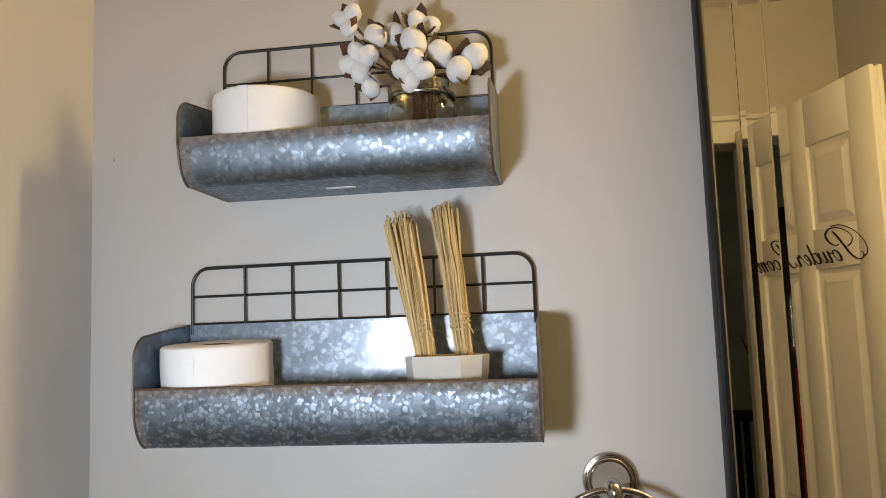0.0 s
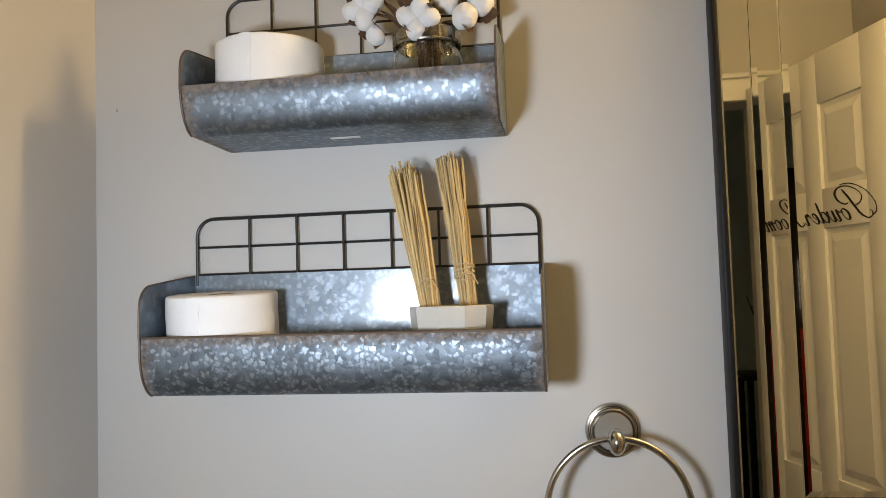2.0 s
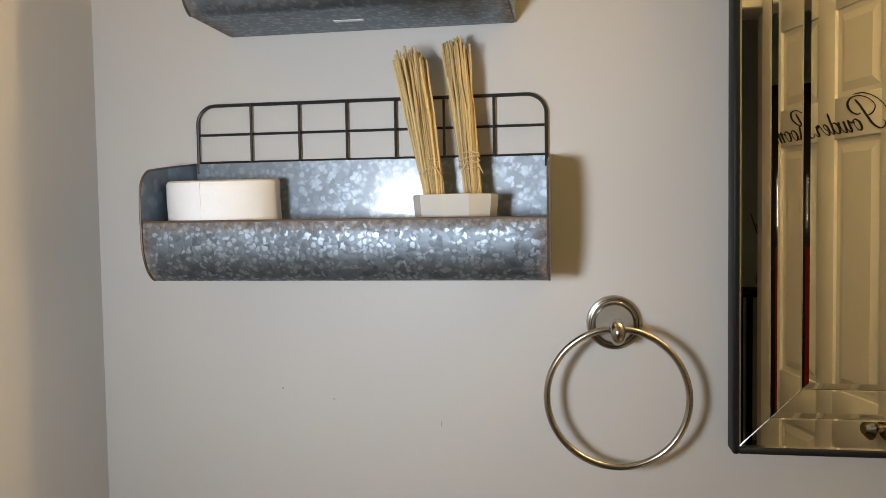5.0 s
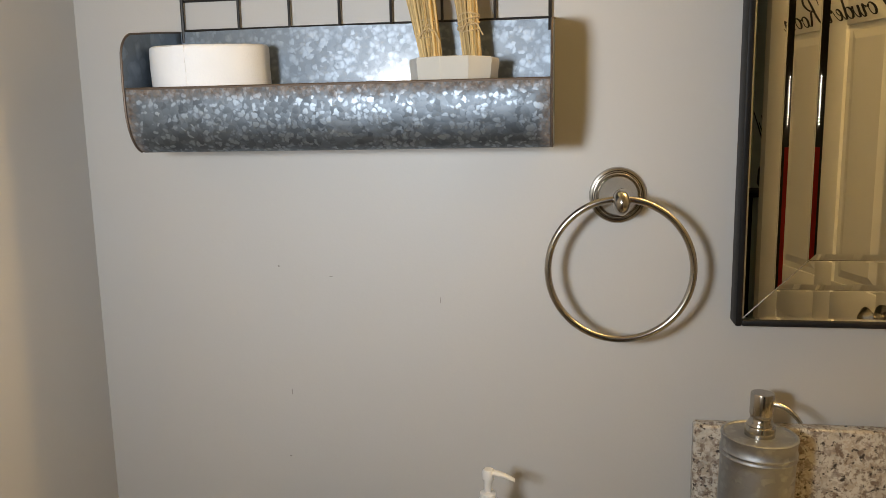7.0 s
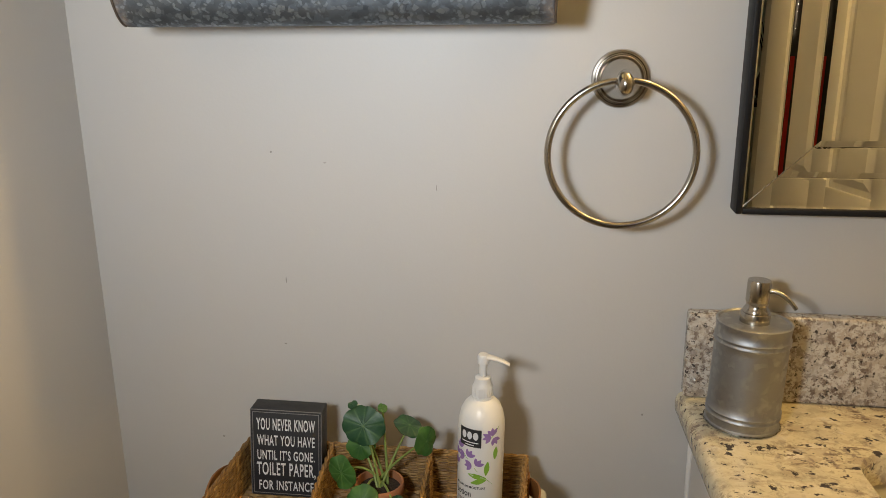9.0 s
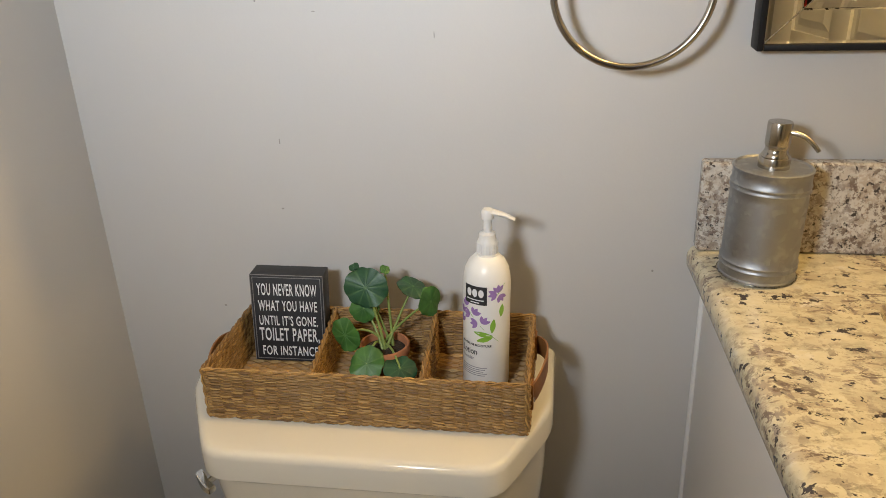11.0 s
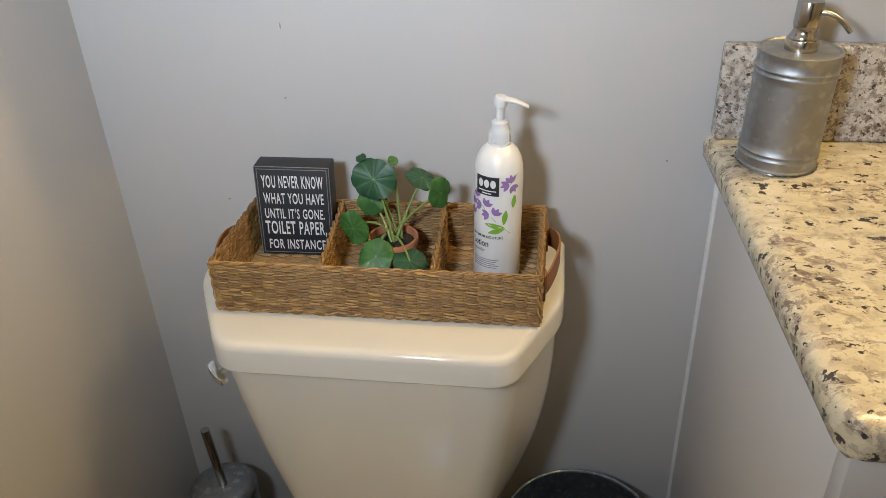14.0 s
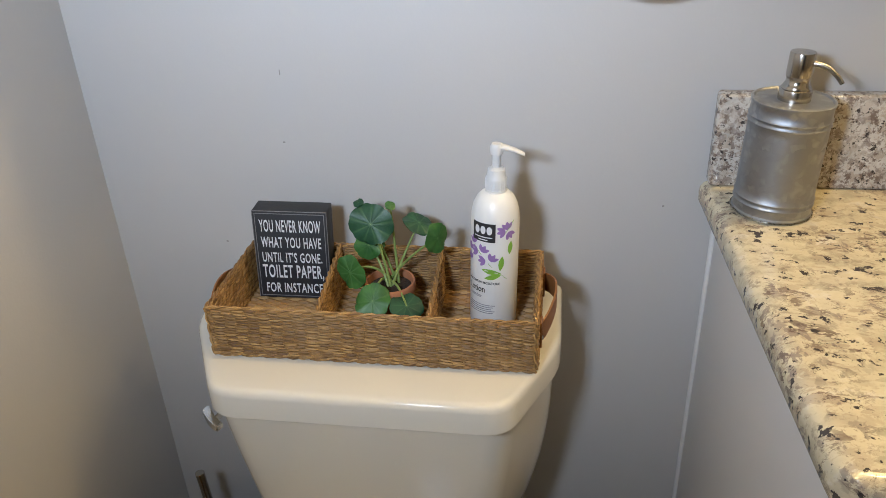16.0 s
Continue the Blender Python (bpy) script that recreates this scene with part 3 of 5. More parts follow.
for k in range(14):
    dx, dy = rng.uniform(-0.085, 0.07), rng.uniform(-0.06, 0.06)
    part("twig", tube([(1.645, HY, 1.05), (1.645 + dx * 0.4, HY + dy * 0.5, 1.18), (1.645 + dx, HY + dy, 1.26 + rng.uniform(0, 0.07))], [0.005, 0.004, 0.002], 5), M_BLACK, vase)
# no real door: dark sheet added behind the bulbs so the bevels reflect darkness
alone("door_2", box((0.52, SOUTH - 2.199, 0.0), (1.24, SOUTH - 2.188, 2.03), 0.002), M_BACKING, (0.88, SOUTH - 2.19, 0), "added dark backing sheet on the hall wall, keeps the mirror bevels dark", "door", kind="structure")
string = thing("string_light", (0.832, SOUTH - 2.19, 1.0), "string of tiny warm bulbs hanging on the hall wall", "string light")
part("cord", tube([(0.832, SOUTH - 2.185, 1.56), (0.832, SOUTH - 2.185, 1.24)], 0.002, 5), M_BLACK, string)
for k in range(15):
    part("bulb", lathe([(0.0016, -0.005), (0.0054, 0), (0.0016, 0.005)], (0.832, SOUTH - 2.180, 1.253 + k * 0.0181), 8), M_GLOW, string)
alone("red_hanging", box((0.800, SOUTH - 2.182, 0.02), (0.880, SOUTH - 2.176, 1.13), 0.002), M_RED, (0.80, SOUTH - 2.18, 0.02), "red cloth hanging against the dark hall wall", "hanging")


# ---- looking glass ----
def looking_glass():
    x0, x1, z0, z1 = 0.761, 1.44, 1.092, 1.93
    g = thing("mirror", (1.1, 0.0, z0), "rectangular wall mirror, slim black frame, double glass border", "mirror")
    b = 0.0068
    for nm, lo, hi in (("edge_strip", (x0, -0.031, z0), (x0 + b, -0.001, z1)), ("edge_strip", (x1 - b, -0.031, z0), (x1, -0.001, z1)),
                       ("edge_strip", (x0 + b, -0.0305, z0), (x1 - b, -0.001, z0 + b)), ("edge_strip", (x0 + b, -0.0305, z1 - b), (x1 - b, -0.001, z1))):
        part(nm, box(lo, hi, 0.0018), M_BLACK, g)
    part("backing", box((x0 + b, -0.018, z0 + b), (x1 - b, -0.002, z1 - b)), M_BLACK, g)
    levels = [b, 0.040, 0.072]

    def corner(k, y):
        return [Vector((x0 + k, y, z0 + k)), Vector((x1 - k, y, z0 + k)), Vector((x1 - k, y, z1 - k)), Vector((x0 + k, y, z1 - k))]

    # two mitred borders of four panes each, every pane with a ground edge on its outer and inner side
    def ground(k, y, width, slopes):
        """Rings of a softly convex bevel, outermost first."""
        step, rings, rise = width / len(slopes), [corner(k + width, y)], 0.0
        for i, a in enumerate(reversed(slopes)):
            rise += step * math.tan(radians(a))
            rings.append(corner(k + width - step * (i + 1), y + rise))
        return rings[::-1]

    for k0, k1, y, e, slopes in ((b, levels[1], -0.0255, 0.0022, (-12.0,)), (levels[1], levels[2], -0.0265, 0.0060, (7.3, 7.05, 6.8))):
        bevel, c2, c3 = ground(k0 + 0.0002, y, e, slopes), corner(k1 - 0.0018, y), corner(k1 - 0.0002, y + 0.00035)
        deep = corner(k0 + 0.0002, y + 0.004), corner(k1 - 0.0002, y + 0.004)
        for s in range(4):
            j = (s + 1) % 4
            t = (c2[j] - c2[s]).normalized() * 0.0003
            bm = bmesh.new()
            skin(bm, [[c[s] + t, c[j] - t] for c in [deep[0]] + bevel + [c2, c3, deep[1]]], False, False)
            part("border_pane", bm, M_MIRROR, g, smooth=False)
    for s in range(4):
        part("mitre_seam", tube([corner(b + 0.001, -0.0258)[s], corner(levels[2] + 0.001, -0.0268)[s]], 0.0005, 6), M_CHROME, g, "bright ground mitre")
    k, y, e = levels[2], -0.0268, 0.0066
    bm = skin(bmesh.new(), [corner(k + 0.0002, y + 0.004)] + ground(k + 0.0002, y, e, (8.2, 7.95, 7.7)) + [corner(k + e + 0.001, y)])
    part("centre_pane", bm, M_MIRROR, g, smooth=False)


looking_glass()


# ---- vanity ----
def rounded_rect(x0, x1, y0, y1, r, n=6, corners=(1, 1, 1, 1)):
    """Corners in order: (x0,y0), (x1,y0), (x1,y1), (x0,y1)."""
    pts = []
    for (cx, cy, a0), on in zip(((x0 + r, y0 + r, 180), (x1 - r, y0 + r, 270), (x1 - r, y1 - r, 0), (x0 + r, y1 - r, 90)), corners):
        if on:
            pts += [(cx + r * math.cos(radians(a0 + 90 * k / n)), cy + r * math.sin(radians(a0 + 90 * k / n))) for k in range(n + 1)]
        else:
            pts += [(cx + (r if a0 in (270, 0) else -r), cy + (r if a0 in (0, 90) else -r))] * (n + 1)
    return pts


CT = 0.872
SX0, SX1, SY0, SY1 = 0.866, 1.33, -0.385, -0.122


def askew(bm):
    """The vanity stands a few degrees out of square with the wall."""
    for v in bm.verts:
        v.co.x += -v.co.y * 0.046 * max(0.0, min(1.0, (EAST - v.co.x) / 0.7))
    return bm


def counter():
    top = thing("countertop", (1.1, -0.235, CT - 0.035), "cream granite worktop with brown and black flecks, polished", "worktop")
    bm = bmesh.new()
    n = 28
    outer = rounded_rect(0.7185, EAST - 0.002, -0.4600, -0.001, 0.030, 8, (1, 0, 0, 0))
    inner = rounded_rect(SX0, SX1, SY0, SY1, 0.05, 8)
    m = Vector(((SX0 + SX1) / 2, (SY0 + SY1) / 2))

    def inset(pts, d):
        out = []
        for x, y in pts:
            out.append((min(max(x, 0.7185 + d), EAST - 0.002), max(y, -0.4600 + d)))
        return out
    rings = [[(x, y, CT - 0.035) for x, y in inner], [(x, y, CT - 0.004) for x, y in inner]]
    grow = [(m.x + (x - m.x) * 1.012, m.y + (y - m.y) * 1.012) for x, y in inner]
    rings.append([(x, y, CT) for x, y in grow])
    for d, dz in ((0.016, 0.0), (0.009, 0.0014), (0.004, 0.0045), (0.001, 0.009), (0.0, 0.014)):
        rings.append([(x, y, CT - dz) for x, y in inset(outer, d)])
    for d, dz in ((0.001, 0.026), (0.004, 0.031), (0.010, 0.035)):
        rings.append([(x, y, CT - dz) for x, y in inset(outer, d)])
    rings.append(rings[0])
    skin(bm, rings, True, False)
    bmesh.ops.remove_doubles(bm, verts=bm.verts, dist=0.00001)
    askew(bm)
    part("slab", bm, M_GRANITE, top)
    splash = box((0.724, -0.022, CT + 0.0002), (EAST - 0.002, -0.001, 0.975), 0.004, 3)
    alone("backsplash", splash, M_UPSTAND, (1.1, 0, CT), "low granite upstand against the wall", "upstand")
    basin = thing("sink_basin", (m.x, m.y, 0.70), "white rectangular undermount sink basin", "sink")
    rr = []
    for k, z in ((0.006, 0.836), (0.0, 0.83), (-0.012, 0.76), (-0.05, 0.7185), (-0.10, 0.715)):
        rr.append([(x, y, z) for x, y in rounded_rect(SX0 - k, SX1 + k, SY0 - k, SY1 + k, 0.05 + min(k, 0) * 0.2, 6)])
    part("bowl", skin(bmesh.new(), rr[::-1], True, False), M_PORCELAIN, basin)
    part("base", skin(bmesh.new(), [[(x, y, z - 0.004) for x, y, z in rr[-1]], [(x, y, z - 0.0005) for x, y, z in rr[-1]]]), M_PORCELAIN, basin)
    part("drain", lathe([(0.001, 0.002), (0.020, 0.002), (0.024, 0.0)], (m.x, m.y, 0.7155), 24, caps=False), M_CHROME, basin)


counter()


def vanity():
    def box(lo, hi, bevel=0.0):
        return askew(plain_box(lo, hi, bevel))
    v = thing("vanity_cabinet", (1.1, -0.22, 0), "grey-white painted vanity cabinet under the granite", "cabinet")
    part("side_panel", box((0.742, -0.410, 0), (0.760, -0.001, CT - 0.0355), 0.0015), M_CABINET, v)
    part("side_panel", box((EAST - 0.02, -0.410, 0), (EAST - 0.002, -0.001, CT - 0.0355), 0.0015), M_CABINET, v)
    part("toe_kick", box((0.76, -0.36, 0), (EAST - 0.02, -0.345, 0.09)), M_CABINET, v)
    part("bottom", box((0.76, -0.405, 0.09), (EAST - 0.02, -0.005, 0.108)), M_CABINET, v)
    part("face_rail", box((0.742, -0.430, 0.745), (EAST - 0.002, -0.4105, CT - 0.0355), 0.0015), M_CABINET, v)
    part("face_stile", box((0.742, -0.430, 0.0), (0.790, -0.4105, 0.7448), 0.0015), M_CABINET, v)
    part("face_stile", box((EAST - 0.05, -0.430, 0.0), (EAST - 0.002, -0.4105, 0.7448), 0.0015), M_CABINET, v)
    for x0, x1, kx in ((0.780, 1.118, 1.09), (1.122, 1.46, 1.15)):
        d = part("door", box((x0, -0.446, 0.11), (x1, -0.4305, 0.755), 0.002), M_CABINET, v)
        for a, b2, z0, z1 in ((x0, x0 + 0.055, 0.11, 0.755), (x1 - 0.055, x1, 0.11, 0.755), (x0 + 0.0552, x1 - 0.0552, 0.11, 0.165), (x0 + 0.0552, x1 - 0.0552, 0.70, 0.755)):
            part("door_rail", box((a, -0.4480, z0), (b2, -0.4462, z1), 0.0015), M_CABINET, d)
        part("knob", lathe([(0.006, 0.448), (0.006, 0.460), (0.014, 0.466), (0.012, 0.475), (0.004, 0.477)], (kx, 0, 0.66), 20, axis="Y"), M_NICKEL, d)
    part("caulk_bead", tube([(0.741, -0.003, 0.086), (0.741, -0.003, CT - 0.036)], 0.0035, 8), M_CAULK, v, "white sealant bead")


vanity()


# ---- wall shelves ----
def wire_shelf(name, x0, x1, zb, zt, zlip, depth, wz, posts, zinc_mat, label, hang=0.003, thick=0.0014):
    s = thing(name, ((x0 + x1) / 2, 0.0, zb), label, "wall shelf", "galvanized wall shelves")
    r = 0.030
    # front and floor in one bent sheet
    prof = [(-depth + 0.001, zlip), (-depth, zlip - 0.005)] + [(y, zb + (z - zb) * 1.7) for y, z in arc(-depth + r, zb + r, r, 180, 270, 12)] + [(-0.06, zb), (-0.03, zb), (-0.004, zb)]
    part("trough", ribbon(prof, thick, x0, x1, 40), zinc_mat, s)
    # the back sheet bows a little between its fixings
    bow = [(x0 + (x1 - x0) * k / 30, 0.0095 * math.exp(-(((k / 30) - 0.36) / 0.28) ** 2)) for k in range(31)]
    part("back_plate", skin(bmesh.new(), [[(x, -0.0012, zb + 0.001), (x, -0.0030 - b, zb + 0.001), (x, -0.0055 - b, zt), (x, -0.0012, zt)] for x, b in bow]), M_ZINC, s)
    top = [(-0.0041, zt)] + [(-depth * 0.45, zt - 0.006)] + [(-depth * 0.70, zt - 0.010)]
    rt = 0.026
    top += arc(-depth + rt, zt - 0.012 - rt, rt, 90, 180, 8)
    poly = top + [(-depth - 0.0008, zlip)] + prof[1:14] + [(-0.0041, zb)]
    poly = [(y - (0.001 if i > 2 and y < -0.03 else 0), z) for i, (y, z) in enumerate(poly)]
    for xa in (x0 - 0.0022, x1 + 0.0008):
        p = part("end_plate", slab_yz(poly, xa, xa + 0.0014), M_ZINC_SIDE, s)
        rim = [(xa + 0.0007, y, z) for y, z in poly[:-1]]
        part("raw_edge", tube(rim, 0.0013, 6), M_RUST, p)
    part("rolled_lip", tube([(x0 + (x1 - x0) * k / 30, -depth + 0.001, zlip) for k in range(31)], 0.0015, 6), M_RUST, s, "rust-browned rolled lip")
    # wire grille
    y, rc = -0.0065, 0.022
    xa, xb = x0 + hang, x1 - 0.003
    loop = [(xa, y, zt - 0.012), (xa, y, wz - rc)]
    loop += [(xa + rc - rc * math.cos(radians(a)), y, wz - rc + rc * math.sin(radians(a))) for a in range(10, 91, 10)]
    loop += [(xb - rc + rc * math.sin(radians(a)), y, wz - rc + rc * math.cos(radians(a))) for a in range(0, 91, 10)]
    loop += [(xb, y, zt - 0.012)]
    part("wire_hoop", tube(loop, 0.0021, 8), M_WIRE, s)
    part("wire_bar", tube([(xa, y + 0.0022, (wz + zt) / 2), (xb, y + 0.0022, (wz + zt) / 2)], 0.0016, 8), M_WIRE, s)
    part("wire_bar", tube([(xa, y, zt + 0.0015), (xb, y, zt + 0.0015)], 0.0013, 8), M_WIRE, s)
    for x in posts:
        part("wire_post", tube([(x, y - 0.0018, zt), (x, y - 0.0018, wz)], 0.0016, 8), M_WIRE, s)
    return s


LOW_Z, UP_Z = 1.2895, 1.5755
wire_shelf("wall_shelf", 0.137, 0.565, LOW_Z, 1.423, 1.354, 0.135, 1.493, (0.209, 0.2695, 0.328, 0.387, 0.4445, 0.5025), M_ZINC_LOW, "galvanized trough shelf, rusty lip, black wire grille, larger one")
wire_shelf("wall_shelf", 0.186, 0.527, UP_Z, 1.684, 1.623, 0.132, 1.766, (0.243, 0.2995, 0.356, 0.413, 0.470), M_ZINC_TOP, "galvanized trough shelf, rusty lip, black wire grille, smaller one", -0.002)
part("torn_sticker", box((0.330, -0.060, UP_Z - 0.0016), (0.364, -0.052, UP_Z - 0.0009)), M_TISSUE, next(o for o in ORIGIN if o.name == "wall_shelf.001"), "torn white sticker remnant")


def paper_roll(x, y, zb, r, h, label, seed, lean=0.0):
    roll = thing("toilet_roll", (x, y, zb), label, "toilet paper", "toilet rolls on the shelves")
    g = random.Random(seed)
    seg = 72
    rings = []
    prof = [(0.020, h - 0.002), (0.022, h), (r - 0.003, h), (r - 0.0008, h - 0.0015), (r, h - 0.004)] + [(r, h * k / 8) for k in range(7, 0, -1)] + [(r - 0.0004, 0.006), (r - 0.004, 0.0), (0.022, 0.0), (0.020, 0.002)]
    ph = [g.uniform(0, 6.28) for _ in range(4)]
    for pr, pz in prof:
        ring = []
        for i in range(seg):
            a = 2 * math.pi * i / seg
            rr = pr
            if pr > 0.03:
                rr += 0.0007 * math.sin(2 * a + ph[0]) + 0.0004 * math.sin(5 * a + ph[1]) + 0.0003 * math.sin(pz * 160 + a * 3 + ph[2])
                rr -= 0.0011 * (i / seg)
            ring.append((x + rr * math.cos(a + ph[3]), y + rr * math.sin(a + ph[3]), zb + pz))
        rings.append(ring)
    rings.append(rings[0])
    part("paper", skin(bmesh.new(), rings, True, False), M_TISSUE, roll)
    part("core", lathe([(0.0198, 0.001), (0.0198, h - 0.001), (0.0185, h - 0.001), (0.0185, 0.001), (0.0198, 0.001)], (x, y, zb), 36, caps=False), M_CARD, roll, "brown cardboard core")
    # loose end of the last sheet
    a0 = -1.75
    bm = bmesh.new()
    skin(bm, [[(x + (r + 0.0012) * math.cos(a), y + (r + 0.0012) * math.sin(a), zb + z) for a in (a0, a0 + 0.05, a0 + 0.12, a0 + 0.2)] + [(x + (r + 0.0004) * math.cos(a), y + (r + 0.0004) * math.sin(a), zb + z) for a in (a0 + 0.2, a0 + 0.12, a0 + 0.05, a0)] for z in (0.008, h * 0.5, h - 0.001)])
    part("loose_end", bm, M_TISSUE, roll)
    roll.rotation_euler = (radians(lean), 0, 0)


paper_roll(0.2005, -0.0640, LOW_Z + 0.0220, 0.0632, 0.0890, "fresh white toilet roll on end with core showing", 2, 3.4)
paper_roll(0.2615, -0.0635, UP_Z + 0.0195, 0.0622, 0.0880, "fresh white toilet roll on end, embossed sheets", 3)


# ---- reed bundles in a ceramic pot ----
def faceted_pot():
    x, y, zb = 0.466, -0.073, LOW_Z + 0.001
    pot = thing("ceramic_pot", (x, y, zb), "small faceted off-white glazed pot on the shelf", "pot")
    bm = bmesh.new()
    n = 20

    def ring(r, z, flute=0.07):
        return [(x + r * (1 - flute * (k % 2)) * math.cos(2 * math.pi * (k + 0.4) / n), y + r * (1 - flute * (k % 2)) * 0.92 * math.sin(2 * math.pi * (k + 0.4) / n), zb + z) for k in range(n)]
    rings = [ring(0.028, 0.0, 0.0), ring(0.031, 0.002, 0.0), ring(0.0425, 0.050), ring(0.0462, 0.084), ring(0.0458, 0.0878), ring(0.0448, 0.0885), ring(0.0425, 0.0880), ring(0.0415, 0.083, 0.05), ring(0.036, 0.012, 0.0)]
    skin(bm, rings)
    part("body", bm, M_CERAMIC, pot, angle=24)


faceted_pot()


def reed_bundle(bx, by, lean_x, lean_y, spread, tops, tie, seed, label):
    g = random.Random(seed)
    zb = LOW_Z + 0.014
    root = thing("reed_bundle", (bx, by, zb), label, "dried reeds", "reed bundles in the pot")
    shapes = []
    for k in range(5):
        bend = [g.uniform(-0.0016, 0.0016) for _ in range(6)]
        knot = g.randrange(2, 5)
        line = [(0, 0, 0), (bend[0] * 0.4, bend[1] * 0.4, 0.25), (bend[2] * 0.7, bend[3] * 0.7, 0.5), (bend[2], bend[4], 0.72), (bend[5], bend[0], 0.88), (bend[5] * 1.3, bend[0], 1)]
        shapes.append(finish(tube(line, [0.0012 * (1.35 if i == knot else 1.0) * (0.8 if i == 5 else 1) for i in range(6)], 6), M_STICK))
    for k in range(64):
        a, q = k * 2.399963, math.sqrt((k + 0.5) / 64)
        foot = Vector((0.0085 * q * math.cos(a), 0.0085 * q * math.sin(a), 0))
        top_z = tops - 0.010 * q * q + g.uniform(-0.010, 0.004)
        b = a + 0.95 + g.uniform(-0.3, 0.3)
        head = Vector((lean_x + spread * q * math.cos(b) + g.uniform(-0.002, 0.002), lean_y + spread * 0.8 * q * math.sin(b), top_z))
        d = head - foot
        ob = new("reed", shapes[k % 5])
        ob.parent = root
        fat = g.uniform(0.75, 1.3)
        ob.matrix_basis = Matrix.Translation(foot) @ d.to_track_quat("Z", "Y").to_matrix().to_4x4() @ Matrix.Rotation(g.uniform(0, 6), 4, "Z") @ Matrix.Diagonal((fat, fat, d.length, 1))
    f = tie / tops
    for k in range(4):
        zz = tie + (k - 1.5) * 0.004
        c = Vector((bx, by, zb)) + Vector((lean_x, lean_y, 0)) * f + Vector((0, 0, zz))
        rr = 0.0112
        pts = [c + Vector((rr * math.cos(t), rr * 0.86 * math.sin(t), 0.003 * math.sin(t * 1 + k) + g.uniform(-0.0005, 0.0005))) for t in [2 * math.pi * i / 20 for i in range(20)]]
        part("raffia_tie", tube(pts, 0.0009, 5, closed=True), M_TWINE, root)
    c = Vector((bx, by, zb)) + Vector((lean_x, lean_y, 0)) * f + Vector((0.004, -0.0106, tie))
    for dx, dz in ((0.012, -0.014), (-0.010, -0.010)):
        part("raffia_tie", tube([c, c + Vector((dx * 0.5, -0.002, dz * 0.2)), c + Vector((dx, -0.001, dz))], 0.0008, 5), M_TWINE, root)
    return root


reed_bundle(0.4540, -0.068, -0.0385, 0.006, 0.0200, 0.236, 0.106, 11, "bundle of thin tan reeds tied with raffia, leaning")
reed_bundle(0.4930, -0.064, -0.0285, 0.010, 0.0150, 0.246, 0.112, 12, "bundle of thin tan reeds tied with raffia, upright")


# ---- cotton in a jar ----
JAR = Vector((0.447, -0.067, UP_Z + 0.0012))


def glass_jar():
    j = thing("glass_jar", JAR, "clear canning jar with a zinc screw band", "jar")
    o = [(0.034, 0.0), (0.038, 0.002), (0.0400, 0.010), (0.0400, 0.070), (0.038, 0.080), (0.0352, 0.085), (0.0352, 0.104)]
    i = [(0.0332, 0.104), (0.0332, 0.086), (0.036, 0.079), (0.0378, 0.069), (0.0378, 0.011), (0.034, 0.005)]
    part("glass", lathe(o + i, JAR, 48), M_GLASS, j)
    bm = bmesh.new()
    seg = 90
    rings = []
    for r, z, rib in ((0.0325, 0.089, 0), (0.0345, 0.0895, 0), (0.0350, 0.0915, 0), (0.0345, 0.093, 0), (0.0347, 0.0935, 1), (0.0347, 0.1045, 1), (0.0338, 0.1065, 0), (0.0292, 0.1068, 0), (0.0292, 0.1058, 0), (0.0322, 0.1055, 0), (0.0322, 0.089, 0)):
        rings.append([JAR + Vector(((r + 0.0037 + (0.0004 if rib and k % 2 else 0)) * math.cos(2 * math.pi * k / seg), (r + 0.0037 + (0.0004 if rib and k % 2 else 0)) * math.sin(2 * math.pi * k / seg), z)) for k in range(seg)])
    rings.append(rings[0])
    skin(bm, rings, True, False)
    part("screw_band", bm, M_BAND, j, "ribbed metal screw band", angle=20)


glass_jar()


